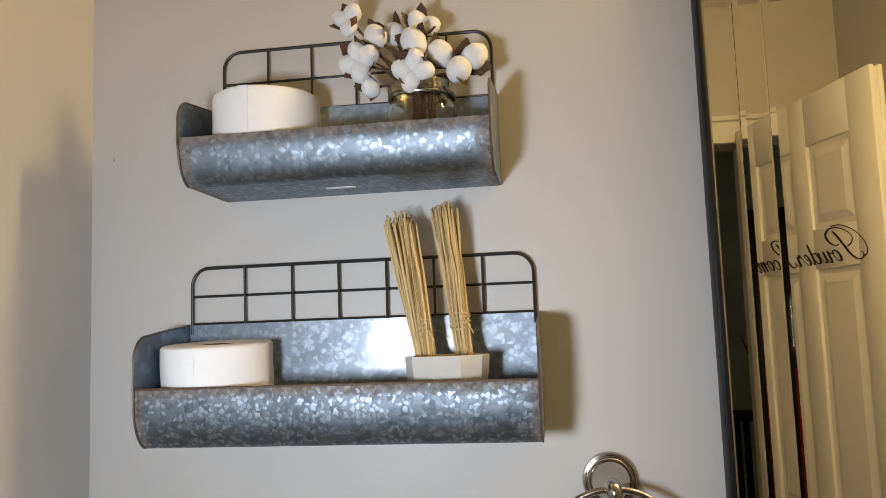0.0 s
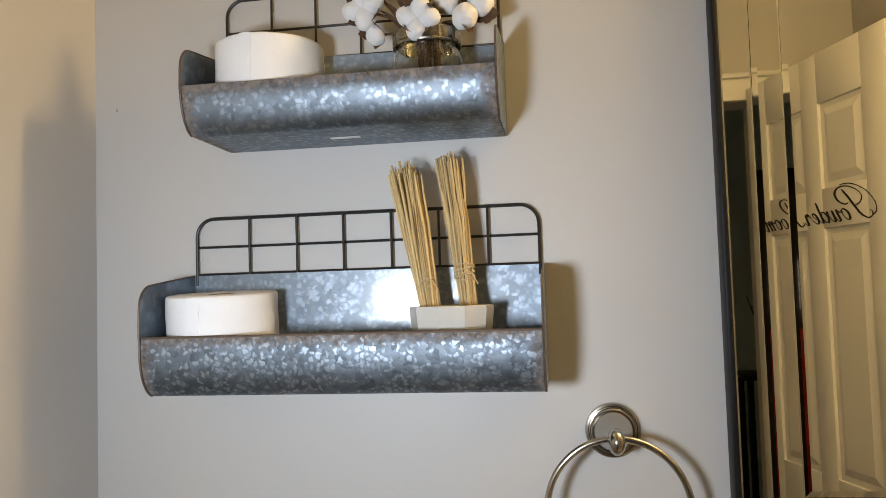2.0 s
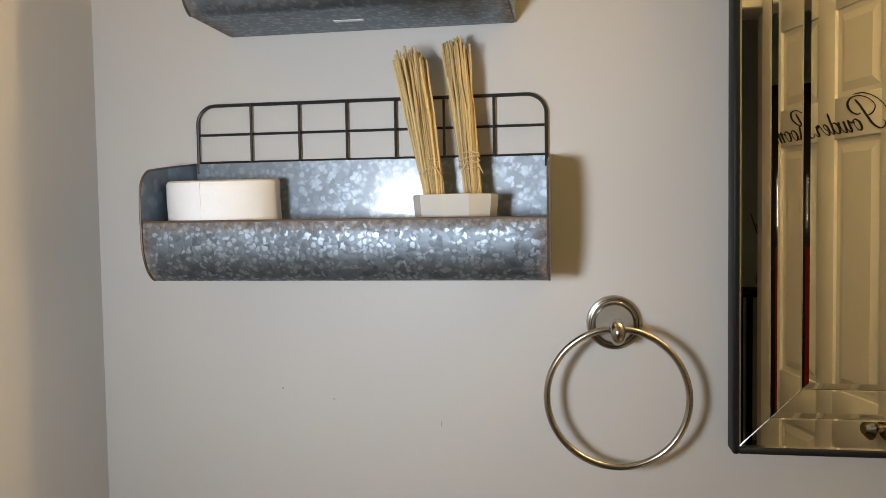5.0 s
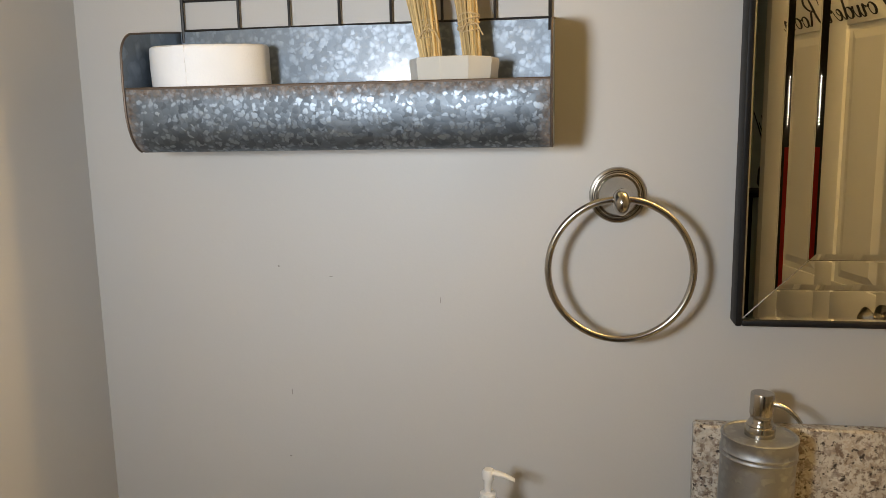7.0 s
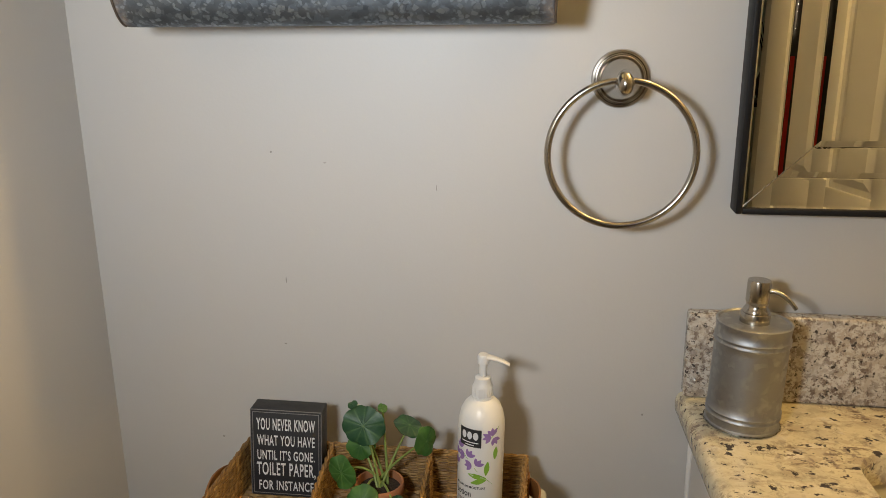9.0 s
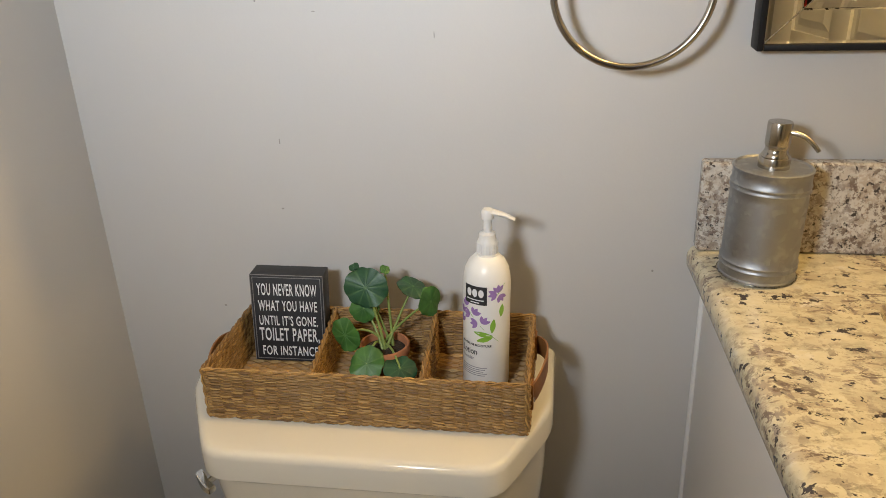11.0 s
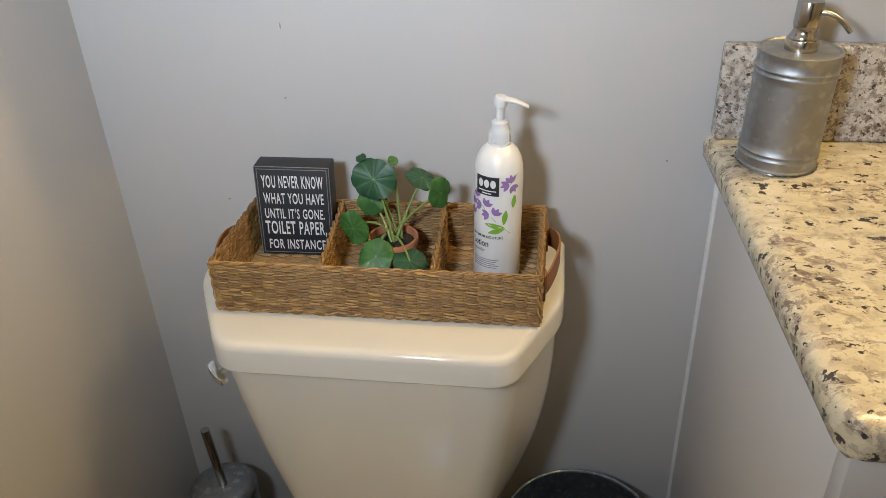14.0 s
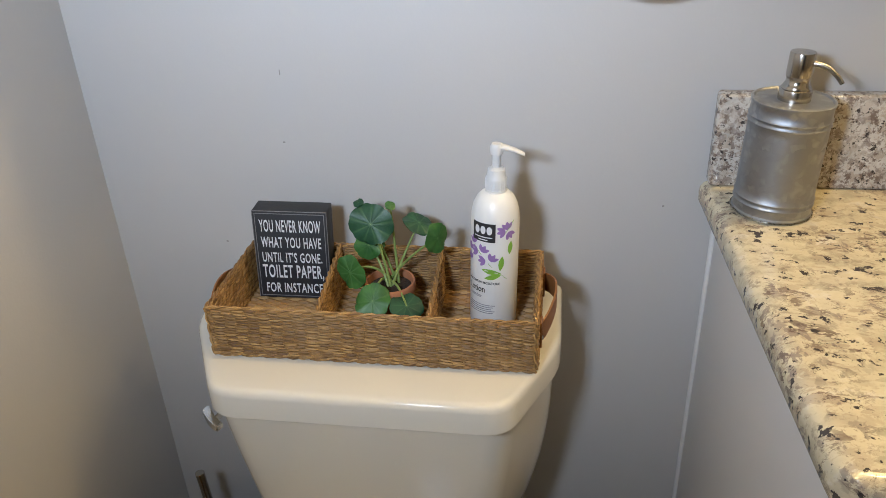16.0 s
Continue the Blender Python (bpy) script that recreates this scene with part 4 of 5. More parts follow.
def cotton_stem(x, y, z, size, face, seed, n):
    """A stem with n locks of fibre in a dry, split husk."""
    g = random.Random(seed)
    at = Vector((x, y, z))
    root = thing("cotton_stem", JAR + Vector((0, 0, 0.01)), "dried cotton stem with a fluffy white open boll", "cotton stem", "cotton stems in the jar")
    f = Vector(face).normalized()
    side = f.orthogonal().normalized()
    up = f.cross(side)
    spin = g.uniform(0, 6)
    away = {1: 0.0, 2: 0.40, 3: 0.44}.get(n, 0.46)
    for k in range(n):
        a = spin + 2 * math.pi * k / n + g.uniform(-0.15, 0.15)
        d = side * math.cos(a) + up * math.sin(a)
        c = at + d * size * away + f * size * 0.10
        bm = bmesh.new()
        bmesh.ops.create_icosphere(bm, subdivisions=4, radius=1)
        long = (d * 0.8 + f * 0.35).normalized() if n > 1 else (up * 0.9 + side * 0.3).normalized()
        for v in bm.verts:
            p = v.co.copy()
            fuzz = 1 + 0.10 * noise.noise(p * 1.2 + Vector((seed * 3.1, k * 5.7, 0))) + 0.035 * noise.noise(p * 4.0 + Vector((seed, k, 7))) + 0.022 * noise.noise(p * 14 + Vector((k, seed, 3)))
            q = Vector(p) * fuzz * size * 0.46
            q += long * (q.dot(long)) * 0.20
            v.co = c + q
        part("fluff", bm, M_COTTON, root, angle=80)
    # dry husk: scooped, pointed scales that grip the locks from behind and between
    scales = 3 if n < 3 else n
    reach = size * (0.70 if n == 1 else 0.96)
    for k in range(scales):
        a = spin + 2 * math.pi * (k + 0.5) / scales + g.uniform(-0.25, 0.25)
        d = side * math.cos(a) + up * math.sin(a)
        t = f.cross(d)
        bm = bmesh.new()
        rings = []
        length = reach * g.uniform(0.95, 1.25)
        curl = g.uniform(0.25, 1.1)
        twist = g.uniform(-0.5, 0.5)
        for i in range(9):
            u = i / 8
            w = reach * 0.38 * math.sin(math.pi * min(1, 0.20 + 0.80 * u)) ** 0.75 + 0.0003
            mid = at - f * size * 0.42 + d * length * (0.10 + 0.74 * u ** 0.8) + f * size * (0.80 * u + 0.5 * curl * u ** 3) + t * reach * 0.18 * math.sin(twist * u * 3)
            lift = f * w * (0.65 - 0.5 * u)
            edge = t * (1 + 0.12 * math.sin(i * 2.1 + seed))
            rings.append([mid - edge * w + lift, mid - edge * w * 0.5 + lift * 0.25, mid, mid + edge * w * 0.5 + lift * 0.25, mid + edge * w + lift,
                          mid + edge * w * 0.95 + lift - f * 0.0008, mid - f * 0.0009, mid - edge * w * 0.95 + lift - f * 0.0008])
        skin(bm, rings)
        part("husk", bm, M_HUSK, root)
    for k in range(2):
        a = g.uniform(0, 6.28)
        low = JAR + Vector((0.012 * math.cos(a), 0.012 * math.sin(a), 0.100))
        tip = low.lerp(at - f * size * 0.4, g.uniform(0.55, 0.95)) + Vector((g.uniform(-0.008, 0.008), g.uniform(-0.008, 0.004), g.uniform(-0.004, 0.008)))
        across = (tip - low).cross(Vector((0, 1, 0.2))).normalized()
        rings = []
        for i in range(7):
            u = i / 6
            m = low.lerp(tip, u) + Vector((0, -0.004, 0)) * math.sin(math.pi * u) + across * 0.003 * math.sin(u * 5 + k)
            w = 0.0006 + 0.0032 * math.sin(math.pi * u) ** 1.5
            rings.append([m - across * w, m + Vector((0, 0.0016, 0)) * math.sin(math.pi * u), m + across * w, m + Vector((0, 0.0022, 0))])
        part("bract", skin(bmesh.new(), rings), M_HUSK, root, "curled dry brown bract")
    foot = JAR + Vector((g.uniform(-0.018, 0.018), g.uniform(-0.018, 0.018), 0.008))
    neck = JAR + Vector((g.uniform(-0.02, 0.02), g.uniform(-0.016, 0.016), 0.106))
    base = at - f * size * 0.40
    mid = neck.lerp(base, 0.6) + Vector((g.uniform(-0.006, 0.006), g.uniform(-0.004, 0.004), 0.004))
    pts = []
    for i in range(9):
        u = i / 8
        pts.append(foot.lerp(neck, u))
    for i in range(1, 9):
        u = i / 8
        pts.append((neck * (1 - u) ** 2 + mid * 2 * u * (1 - u) + base * u * u))
    part("stalk", tube(pts, [0.0017 + 0.0003 * math.sin(i * 1.7) for i in range(len(pts))], 6), M_TWIG, root)


BOLLS = (
    (0.3680, -0.0700, 1.7670, 0.0210, 3, -0.50, 0.10),
    (0.3840, -0.0850, 1.7110, 0.0245, 4, -0.25, 0.00),
    (0.4010, -0.0750, 1.7420, 0.0270, 1, -0.20, 0.20),
    (0.3950, -0.0800, 1.6820, 0.0210, 1, -0.30, -0.30),
    (0.4170, -0.0500, 1.7530, 0.0260, 1, 0.00, 0.40),
    (0.4510, -0.0620, 1.7540, 0.0225, 3, 0.10, 0.35),
    (0.4460, -0.0850, 1.7280, 0.0300, 1, 0.00, 0.10),
    (0.4470, -0.1000, 1.6900, 0.0235, 4, 0.00, -0.10),
    (0.4730, -0.0720, 1.7170, 0.0290, 1, 0.30, 0.10),
    (0.5030, -0.0800, 1.7010, 0.0290, 2, 0.60, -0.10),
)
for k, (bx, by, bz, size, locks, fx, fz) in enumerate(BOLLS):
    cotton_stem(bx - 0.003, by, bz, size * 1.04, (fx, -1.0, fz), k + 21, locks)


# ---- towel ring ----
def towel_ring():
    c = Vector((0.6365, 0, 1.2315))
    r = thing("towel_ring", c, "brushed nickel towel ring on a stepped round rose", "towel ring")
    part("rose", lathe([(0.0310, 0.0), (0.0312, 0.003), (0.0300, 0.0060), (0.0278, 0.0066), (0.0266, 0.0050), (0.0258, 0.0052), (0.0252, 0.0090), (0.0240, 0.0108), (0.0228, 0.0100), (0.0225, 0.0125), (0.0208, 0.0185), (0.0178, 0.0260), (0.0142, 0.0350), (0.0112, 0.0440), (0.0092, 0.0520), (0.0082, 0.0600)],
                       c, 56, axis="Y"), M_NICKEL, r)
    k = c + Vector((0.0, -0.068, -0.001))
    knuckle = lathe([(0.0045, -0.012), (0.0092, -0.011), (0.0108, -0.004), (0.0108, 0.004), (0.0090, 0.010), (0.0050, 0.0138), (0.001, 0.0150)], (0, 0, 0), 32, axis="Y")
    bmesh.ops.transform(knuckle, matrix=Matrix.Translation(k) @ Matrix.Diagonal((0.86, 1.0, 1.28, 1)), verts=knuckle.verts)
    part("knuckle", knuckle, M_NICKEL, r)
    m, rad = Vector((0.6360, -0.068, 1.1597)), 0.0742
    part("ring", tube([m + Vector((rad * math.sin(2 * math.pi * i / 96), 0, rad * math.cos(2 * math.pi * i / 96))) for i in range(96)], 0.0037, 12, closed=True), M_NICKEL, r)


towel_ring()


# ---- toilet ----
def octagon(cx, half, back, front, straight, side, r=0.018, n=4, off=0.008):
    """Outline of tank and lid: straight back, cut front corners, softened."""
    raw = [(cx - half, back), (cx - half, side + 0.012), (cx + off - straight, front), (cx + off + straight, front), (cx + half, side), (cx + half, back)]
    out = []
    for i, p in enumerate(raw):
        p = Vector(p)
        a, b = Vector(raw[i - 1]), Vector(raw[(i + 1) % len(raw)])
        d = r if 0 < i < 5 else 0.008
        pa, pb = p + (a - p).normalized() * d, p + (b - p).normalized() * d
        for k in range(n + 1):
            u = k / n
            q = pa * (1 - u) ** 2 + p * 2 * u * (1 - u) + pb * u * u
            out.append((q.x, q.y))
    return out


LID = 0.737


def toilet():
    t = thing("toilet", (0.375, -0.25, 0.0), "off-white porcelain toilet, tank lid with cut corners", "toilet")
    cx = 0.3630
    bm = bmesh.new()
    rings = []
    for d, z in ((0.012, LID - 0.037), (0.003, LID - 0.037), (0.0, LID - 0.034), (0.0, LID - 0.009), (0.0012, LID - 0.004), (0.004, LID - 0.001), (0.009, LID)):
        rings.append([(x, y, z) for x, y in octagon(cx, 0.2090 - d, -0.014 - d * 0.5, -0.253 + d, 0.151 - d * 0.4, -0.140 + d * 0.3, 0.024)])
    skin(bm, rings)
    part("tank_lid", bm, M_PORCELAIN, t)
    bm = bmesh.new()
    rings = []
    for u in [k / 12 for k in range(13)]:
        z = LID - 0.038 - u * 0.31
        half = 0.2015 - 0.075 * u ** 2.4
        straight = 0.149 - 0.050 * u ** 1.3
        rings.append([(x, y, z) for x, y in octagon(cx, half, -0.022, -0.240 + 0.030 * u, min(straight, half * 0.8), -0.132 + 0.01 * u, 0.022)])
    skin(bm, rings)
    part("tank", bm, M_PORCELAIN, t)
    # bowl, rim, seat below the tank
    bm = bmesh.new()
    rings = []
    for z, rx, ry, cy in ((0.0, 0.11, 0.22, -0.34), (0.02, 0.108, 0.215, -0.34), (0.16, 0.10, 0.19, -0.33), (0.28, 0.15, 0.235, -0.40), (0.36, 0.178, 0.262, -0.43), (0.385, 0.180, 0.265, -0.43)):
        rings.append([(cx + rx * math.cos(2 * math.pi * k / 40), cy + ry * math.sin(2 * math.pi * k / 40), z) for k in range(40)])
    skin(bm, rings)
    box((cx - 0.10, -0.24, 0.30), (cx + 0.10, -0.05, 0.392), 0.012, bm=bm)
    part("bowl", bm, M_PORCELAIN, t)
    bm = bmesh.new()
    skin(bm, [[(cx + a * math.cos(2 * math.pi * k / 40), -0.44 + b2 * math.sin(2 * math.pi * k / 40), z) for k in range(40)] for a, b2, z in ((0.178, 0.235, 0.386), (0.182, 0.238, 0.392), (0.182, 0.238, 0.406), (0.176, 0.232, 0.412))])
    part("seat_cover", bm, M_PORCELAIN, t, "closed white seat cover")
    lever = part("flush_lever", tube([(0.220, -0.206, 0.680), (0.207, -0.228, 0.678)], 0.004, 20), M_CHROME, t, "chrome flush lever")
    bm = bmesh.new()
    skin(bm, [[(x + 0.002, y + 0.004, z + h), (x - 0.002, y - 0.004, z + h), (x - 0.002, y - 0.005, z - h), (x + 0.002, y + 0.004, z - h)] for x, y, z, h in
              ((0.193, -0.218, 0.681, 0.0034), (0.198, -0.224, 0.679, 0.0046), (0.204, -0.230, 0.677, 0.0052), (0.211, -0.235, 0.676, 0.0046), (0.217, -0.239, 0.676, 0.0036))])
    bmesh.ops.bevel(bm, geom=list(bm.edges), offset=0.0012, segments=2, affect="EDGES")
    part("handle", bm, M_CHROME, lever)


toilet()


# ---- woven tray ----
TX0, TX1, TY0, TY1, TZ, TT = 0.205, 0.546, -0.193, -0.048, LID + 0.0015, 0.797


def woven_wall(a, b, z0, z1, thick, seed, rows=17, pitch=0.0125):
    """A plaited wall from a to b (x, y): rows of lens-shaped stitches, staggered row by row, on both faces of a core."""
    a, b = Vector(a), Vector(b)
    length = (b - a).length
    t = (b - a) / length
    nrm = Vector((t.y, -t.x))
    g = random.Random(seed)
    bm = bmesh.new()
    core = []
    for u in (0.0, length):
        p, q = a + t * u + nrm * thick / 2, a + t * u - nrm * thick / 2
        core.append([(p.x, p.y, z0 + 0.001), (p.x, p.y, z1), (q.x, q.y, z1), (q.x, q.y, z0 + 0.001)])
    skin(bm, core)
    rh = (z1 - z0) / rows
    for side in (1, -1):
        for row in range(rows):
            u, col = -pitch * 0.6 + 0.0012 * math.sin(row * 0.7) + g.uniform(-0.0006, 0.0006), 0
            while u < length - 0.001:
                ln = pitch * g.uniform(1.05, 1.22)
                u0, u1 = max(u - 0.0012, 0.0), min(u + ln, length)
                tilt = g.uniform(-0.0007, 0.0007) - 0.0005
                zc = z0 + rh * (row + (0.25 if col % 2 else 0.75)) + g.uniform(-0.0004, 0.0004)
                hh, fat = rh * g.uniform(0.44, 0.60), g.uniform(0.0021, 0.0034)
                rings = []
                for k in range(6):
                    f = k / 5
                    m = 0.22 + 0.78 * math.sin(math.pi * f) ** 0.7
                    p = a + t * (u0 + (u1 - u0) * f) + nrm * side * (thick / 2 - 0.0006 + fat * 0.45 * m)
                    zz = zc + tilt * (f - 0.5) * 2
                    ring = []
                    for h in range(6):
                        w = 2 * math.pi * h / 6
                        out = nrm * side * fat * 0.62 * m * math.cos(w)
                        ring.append((p.x + out.x, p.y + out.y, zz + hh * m * math.sin(w)))
                    rings.append(ring)
                skin(bm, rings)
                u, col = u + pitch * g.uniform(0.95, 1.05), col + 1
    return bm


def rope(points, r, turns_per_m, seed):
    """Two strands twisted round each other along a line."""
    bm = bmesh.new()
    pts = []
    for p, q in zip(points, points[1:]):
        p, q = Vector(p), Vector(q)
        n = max(2, int((q - p).length / 0.0016))
        pts += [p.lerp(q, k / n) for k in range(n)]
    pts.append(Vector(points[-1]))
    for ph in (0, math.pi):
        line, s = [], 0.0
        for i, p in enumerate(pts):
            if i:
                s += (p - pts[i - 1]).length
            d = (pts[min(i + 1, len(pts) - 1)] - pts[max(i - 1, 0)]).normalized()
            side = d.cross(Vector((0, 0, 1))).normalized()
            up = Vector((0, 0, 1)) if abs(d.z) < 0.7 else d.orthogonal()
            if abs(d.z) > 0.7:
                side = d.cross(up).normalized()
            a = s * turns_per_m * 2 * math.pi + ph + 0.3 * math.sin(s * 90 + seed)
            line.append(p + (side * math.cos(a) + up * math.sin(a)) * r * 0.55)
        tube(line, r * 0.62, 6, bm=bm)
    return bm


def tray():
    t = thing("woven_tray", ((TX0 + TX1) / 2, (TY0 + TY1) / 2, TZ), "woven seagrass tray in three compartments, leather handles", "tray")
    tagged(part("front_side", woven_wall((TX0, TY0), (TX1, TY0), TZ, TT, 0.003, 1), M_GRASS, t), kind="stuff")
    tagged(part("back_side", woven_wall((TX1, TY1), (TX0, TY1), TZ, TT, 0.003, 2), M_GRASS, t), kind="stuff")
    tagged(part("end_side", woven_wall((TX0, TY1), (TX0, TY0), TZ, TT, 0.003, 3, 19, 0.0100), M_GRASS, t), kind="stuff")
    tagged(part("end_side", woven_wall((TX1, TY0), (TX1, TY1), TZ, TT, 0.003, 4, 19, 0.0100), M_GRASS, t), kind="stuff")
    for k, (xa, xb) in enumerate(((0.3225, 0.3105), (0.4385, 0.4325))):
        tagged(part("divider", woven_wall((xa, TY0 + 0.003), (xb, TY1 - 0.003), TZ + 0.004, TT - 0.003, 0.0022, 5 + k, 18, 0.0095), M_GRASS, t), kind="stuff")
        part("divider_rim", rope([(xa, TY0, TT - 0.001), (xb, TY1, TT - 0.001)], 0.0027, 36, k), M_GRASS, t)
    fl = bmesh.new()
    rows, nx = 26, 120
    for j in range(rows):
        y0 = TY0 + 0.003 + (TY1 - TY0 - 0.006) * j / rows
        y1 = TY0 + 0.003 + (TY1 - TY0 - 0.006) * (j + 1) / rows
        rings = []
        for i in range(nx + 1):
            x = TX0 + 0.002 + (TX1 - TX0 - 0.004) * i / nx
            h = 0.0012 * math.sin(i * 0.9 + j * 3.1416) + 0.0004 * noise.noise(Vector((i * 0.4, j, 3)))
            rings.append([(x, y0, TZ + 0.002), (x, (y0 * 2 + y1) / 3, TZ + 0.0045 + h), (x, (y0 + y1 * 2) / 3, TZ + 0.0045 + h), (x, y1, TZ + 0.002)])
        skin(fl, rings)
    tagged(part("tray_floor", fl, M_GRASS, t), kind="stuff")
    rim = [(TX0, TY0, TT), (TX1, TY0, TT), (TX1, TY1, TT), (TX0, TY1, TT), (TX0, TY0, TT)]
    for k in range(4):
        part("rim", rope(rim[k:k + 2], 0.0021, 42, k), M_GRASS, t)
    for x, y in ((TX0, TY0), (TX1, TY0), (TX1, TY1), (TX0, TY1)):
        part("corner_binding", rope([(x, y, TZ), (x, y, TT)], 0.0026, 40, x), M_GRASS, t)
    part("foot_rim", rope([(TX0, TY0 - 0.001, TZ + 0.002), (TX1, TY0 - 0.001, TZ + 0.002)], 0.0026, 40, 9), M_GRASS, t)
    for x, s in ((TX0, -1), (TX1, 1)):
        ya, yb = TY0 + 0.018, TY1 - 0.030
        rings = []
        for i in range(25):
            u = i / 24
            bulge = math.sin(math.pi * u)
            y = ya + (yb - ya) * u
            xx = x + s * (0.0045 + (0.008 if s < 0 else 0.013) * bulge ** 0.8)
            zc = TZ + (0.030 if s < 0 else 0.038) + 0.012 * bulge
            w = 0.0115
            rings.append([(xx, y, zc - w), (xx + s * 0.002, y, zc - w), (xx + s * 0.002, y, zc + w), (xx, y, zc + w)])
        h = part("leather_handle", skin(bmesh.new(), rings), M_LEATHER, t, "tan leather strap handle")
        for y in (ya, yb):
            part("strap_end", box((min(x + s * 0.003, x + s * 0.006), y - 0.008, TZ + 0.022), (max(x + s * 0.003, x + s * 0.006), y + 0.008, TZ + 0.052), 0.001), M_LEATHER, h)
            bm = lathe([(0.003, 0), (0.002, 0.0015)], (0, 0, 0), 10)
            bmesh.ops.transform(bm, matrix=Matrix.Translation((x + s * 0.006, y, TZ + 0.03)) @ Matrix.Rotation(s * math.pi / 2, 4, "Y"), verts=bm.verts)
            part("rivet", bm, M_NICKEL, h)


tray()


# ---- block sign ----
def block_sign():
    x0, x1, zb, h, d = 0.2210, 0.3060, TZ + 0.007, 0.110, 0.030
    s = thing("block_sign", (0.2620, -0.075, zb), "black wooden block sign with white lettering, worn edges", "sign")
    o = ORIGIN[s]
    w = x1 - x0
    part("block", box(o + Vector((-w / 2, -d / 2, 0)), o + Vector((w / 2, d / 2, h)), 0.0009), M_SIGN, s)
    e = 0.0028
    for lo, hi in (((-w / 2 + e, -d / 2 - 0.0004, e), (-w / 2 + e + 0.0007, -d / 2, h - e)), ((w / 2 - e - 0.0007, -d / 2 - 0.0004, e), (w / 2 - e, -d / 2, h - e)),
                   ((-w / 2 + e + 0.0007, -d / 2 - 0.0004, h - e - 0.0007), (w / 2 - e - 0.0007, -d / 2, h - e)), ((-w / 2 + e + 0.0007, -d / 2 - 0.0004, e), (w / 2 - e - 0.0007, -d / 2, e + 0.0007))):
        part("border_line", box(o + Vector(lo), o + Vector(hi)), M_SIGN_EDGE, s, smooth=False)
    for k in (-1, 1):
        part("worn_edge", tube([o + Vector((k * (w / 2 - 0.0004), -d / 2 + 0.0004, 0.001)), o + Vector((k * (w / 2 - 0.0004), -d / 2 + 0.0004, h - 0.001))], 0.00055, 5), M_SIGN_EDGE, s)
    part("worn_edge", tube([o + Vector((-w / 2, -d / 2 + 0.0004, h - 0.0004)), o + Vector((w / 2, -d / 2 + 0.0004, h - 0.0004))], 0.00055, 5), M_SIGN_EDGE, s)
    for text, z, hh, ww in (("YOU NEVER KNOW", 0.0845, 0.0152, 0.070), ("WHAT YOU HAVE", 0.0650, 0.0135, 0.069), ("UNTIL IT'S GONE.", 0.0465, 0.0130, 0.069),
                            ("TOILET PAPER,", 0.0237, 0.0198, 0.071), ("FOR INSTANCE", 0.0075, 0.0125, 0.066)):
        bm = bmesh.new()
        merged(bm, letters(text, ww, hh, 0.017, 1.12), lambda c: o + Vector((-ww / 2 + c.x, -d / 2 - 0.0005, z + c.y)))
        part("lettering", bm, M_INK_WHITE, s, "white capital lettering", smooth=False)
    s.rotation_euler = (radians(-3.0), radians(2.0), radians(4.0))


block_sign()


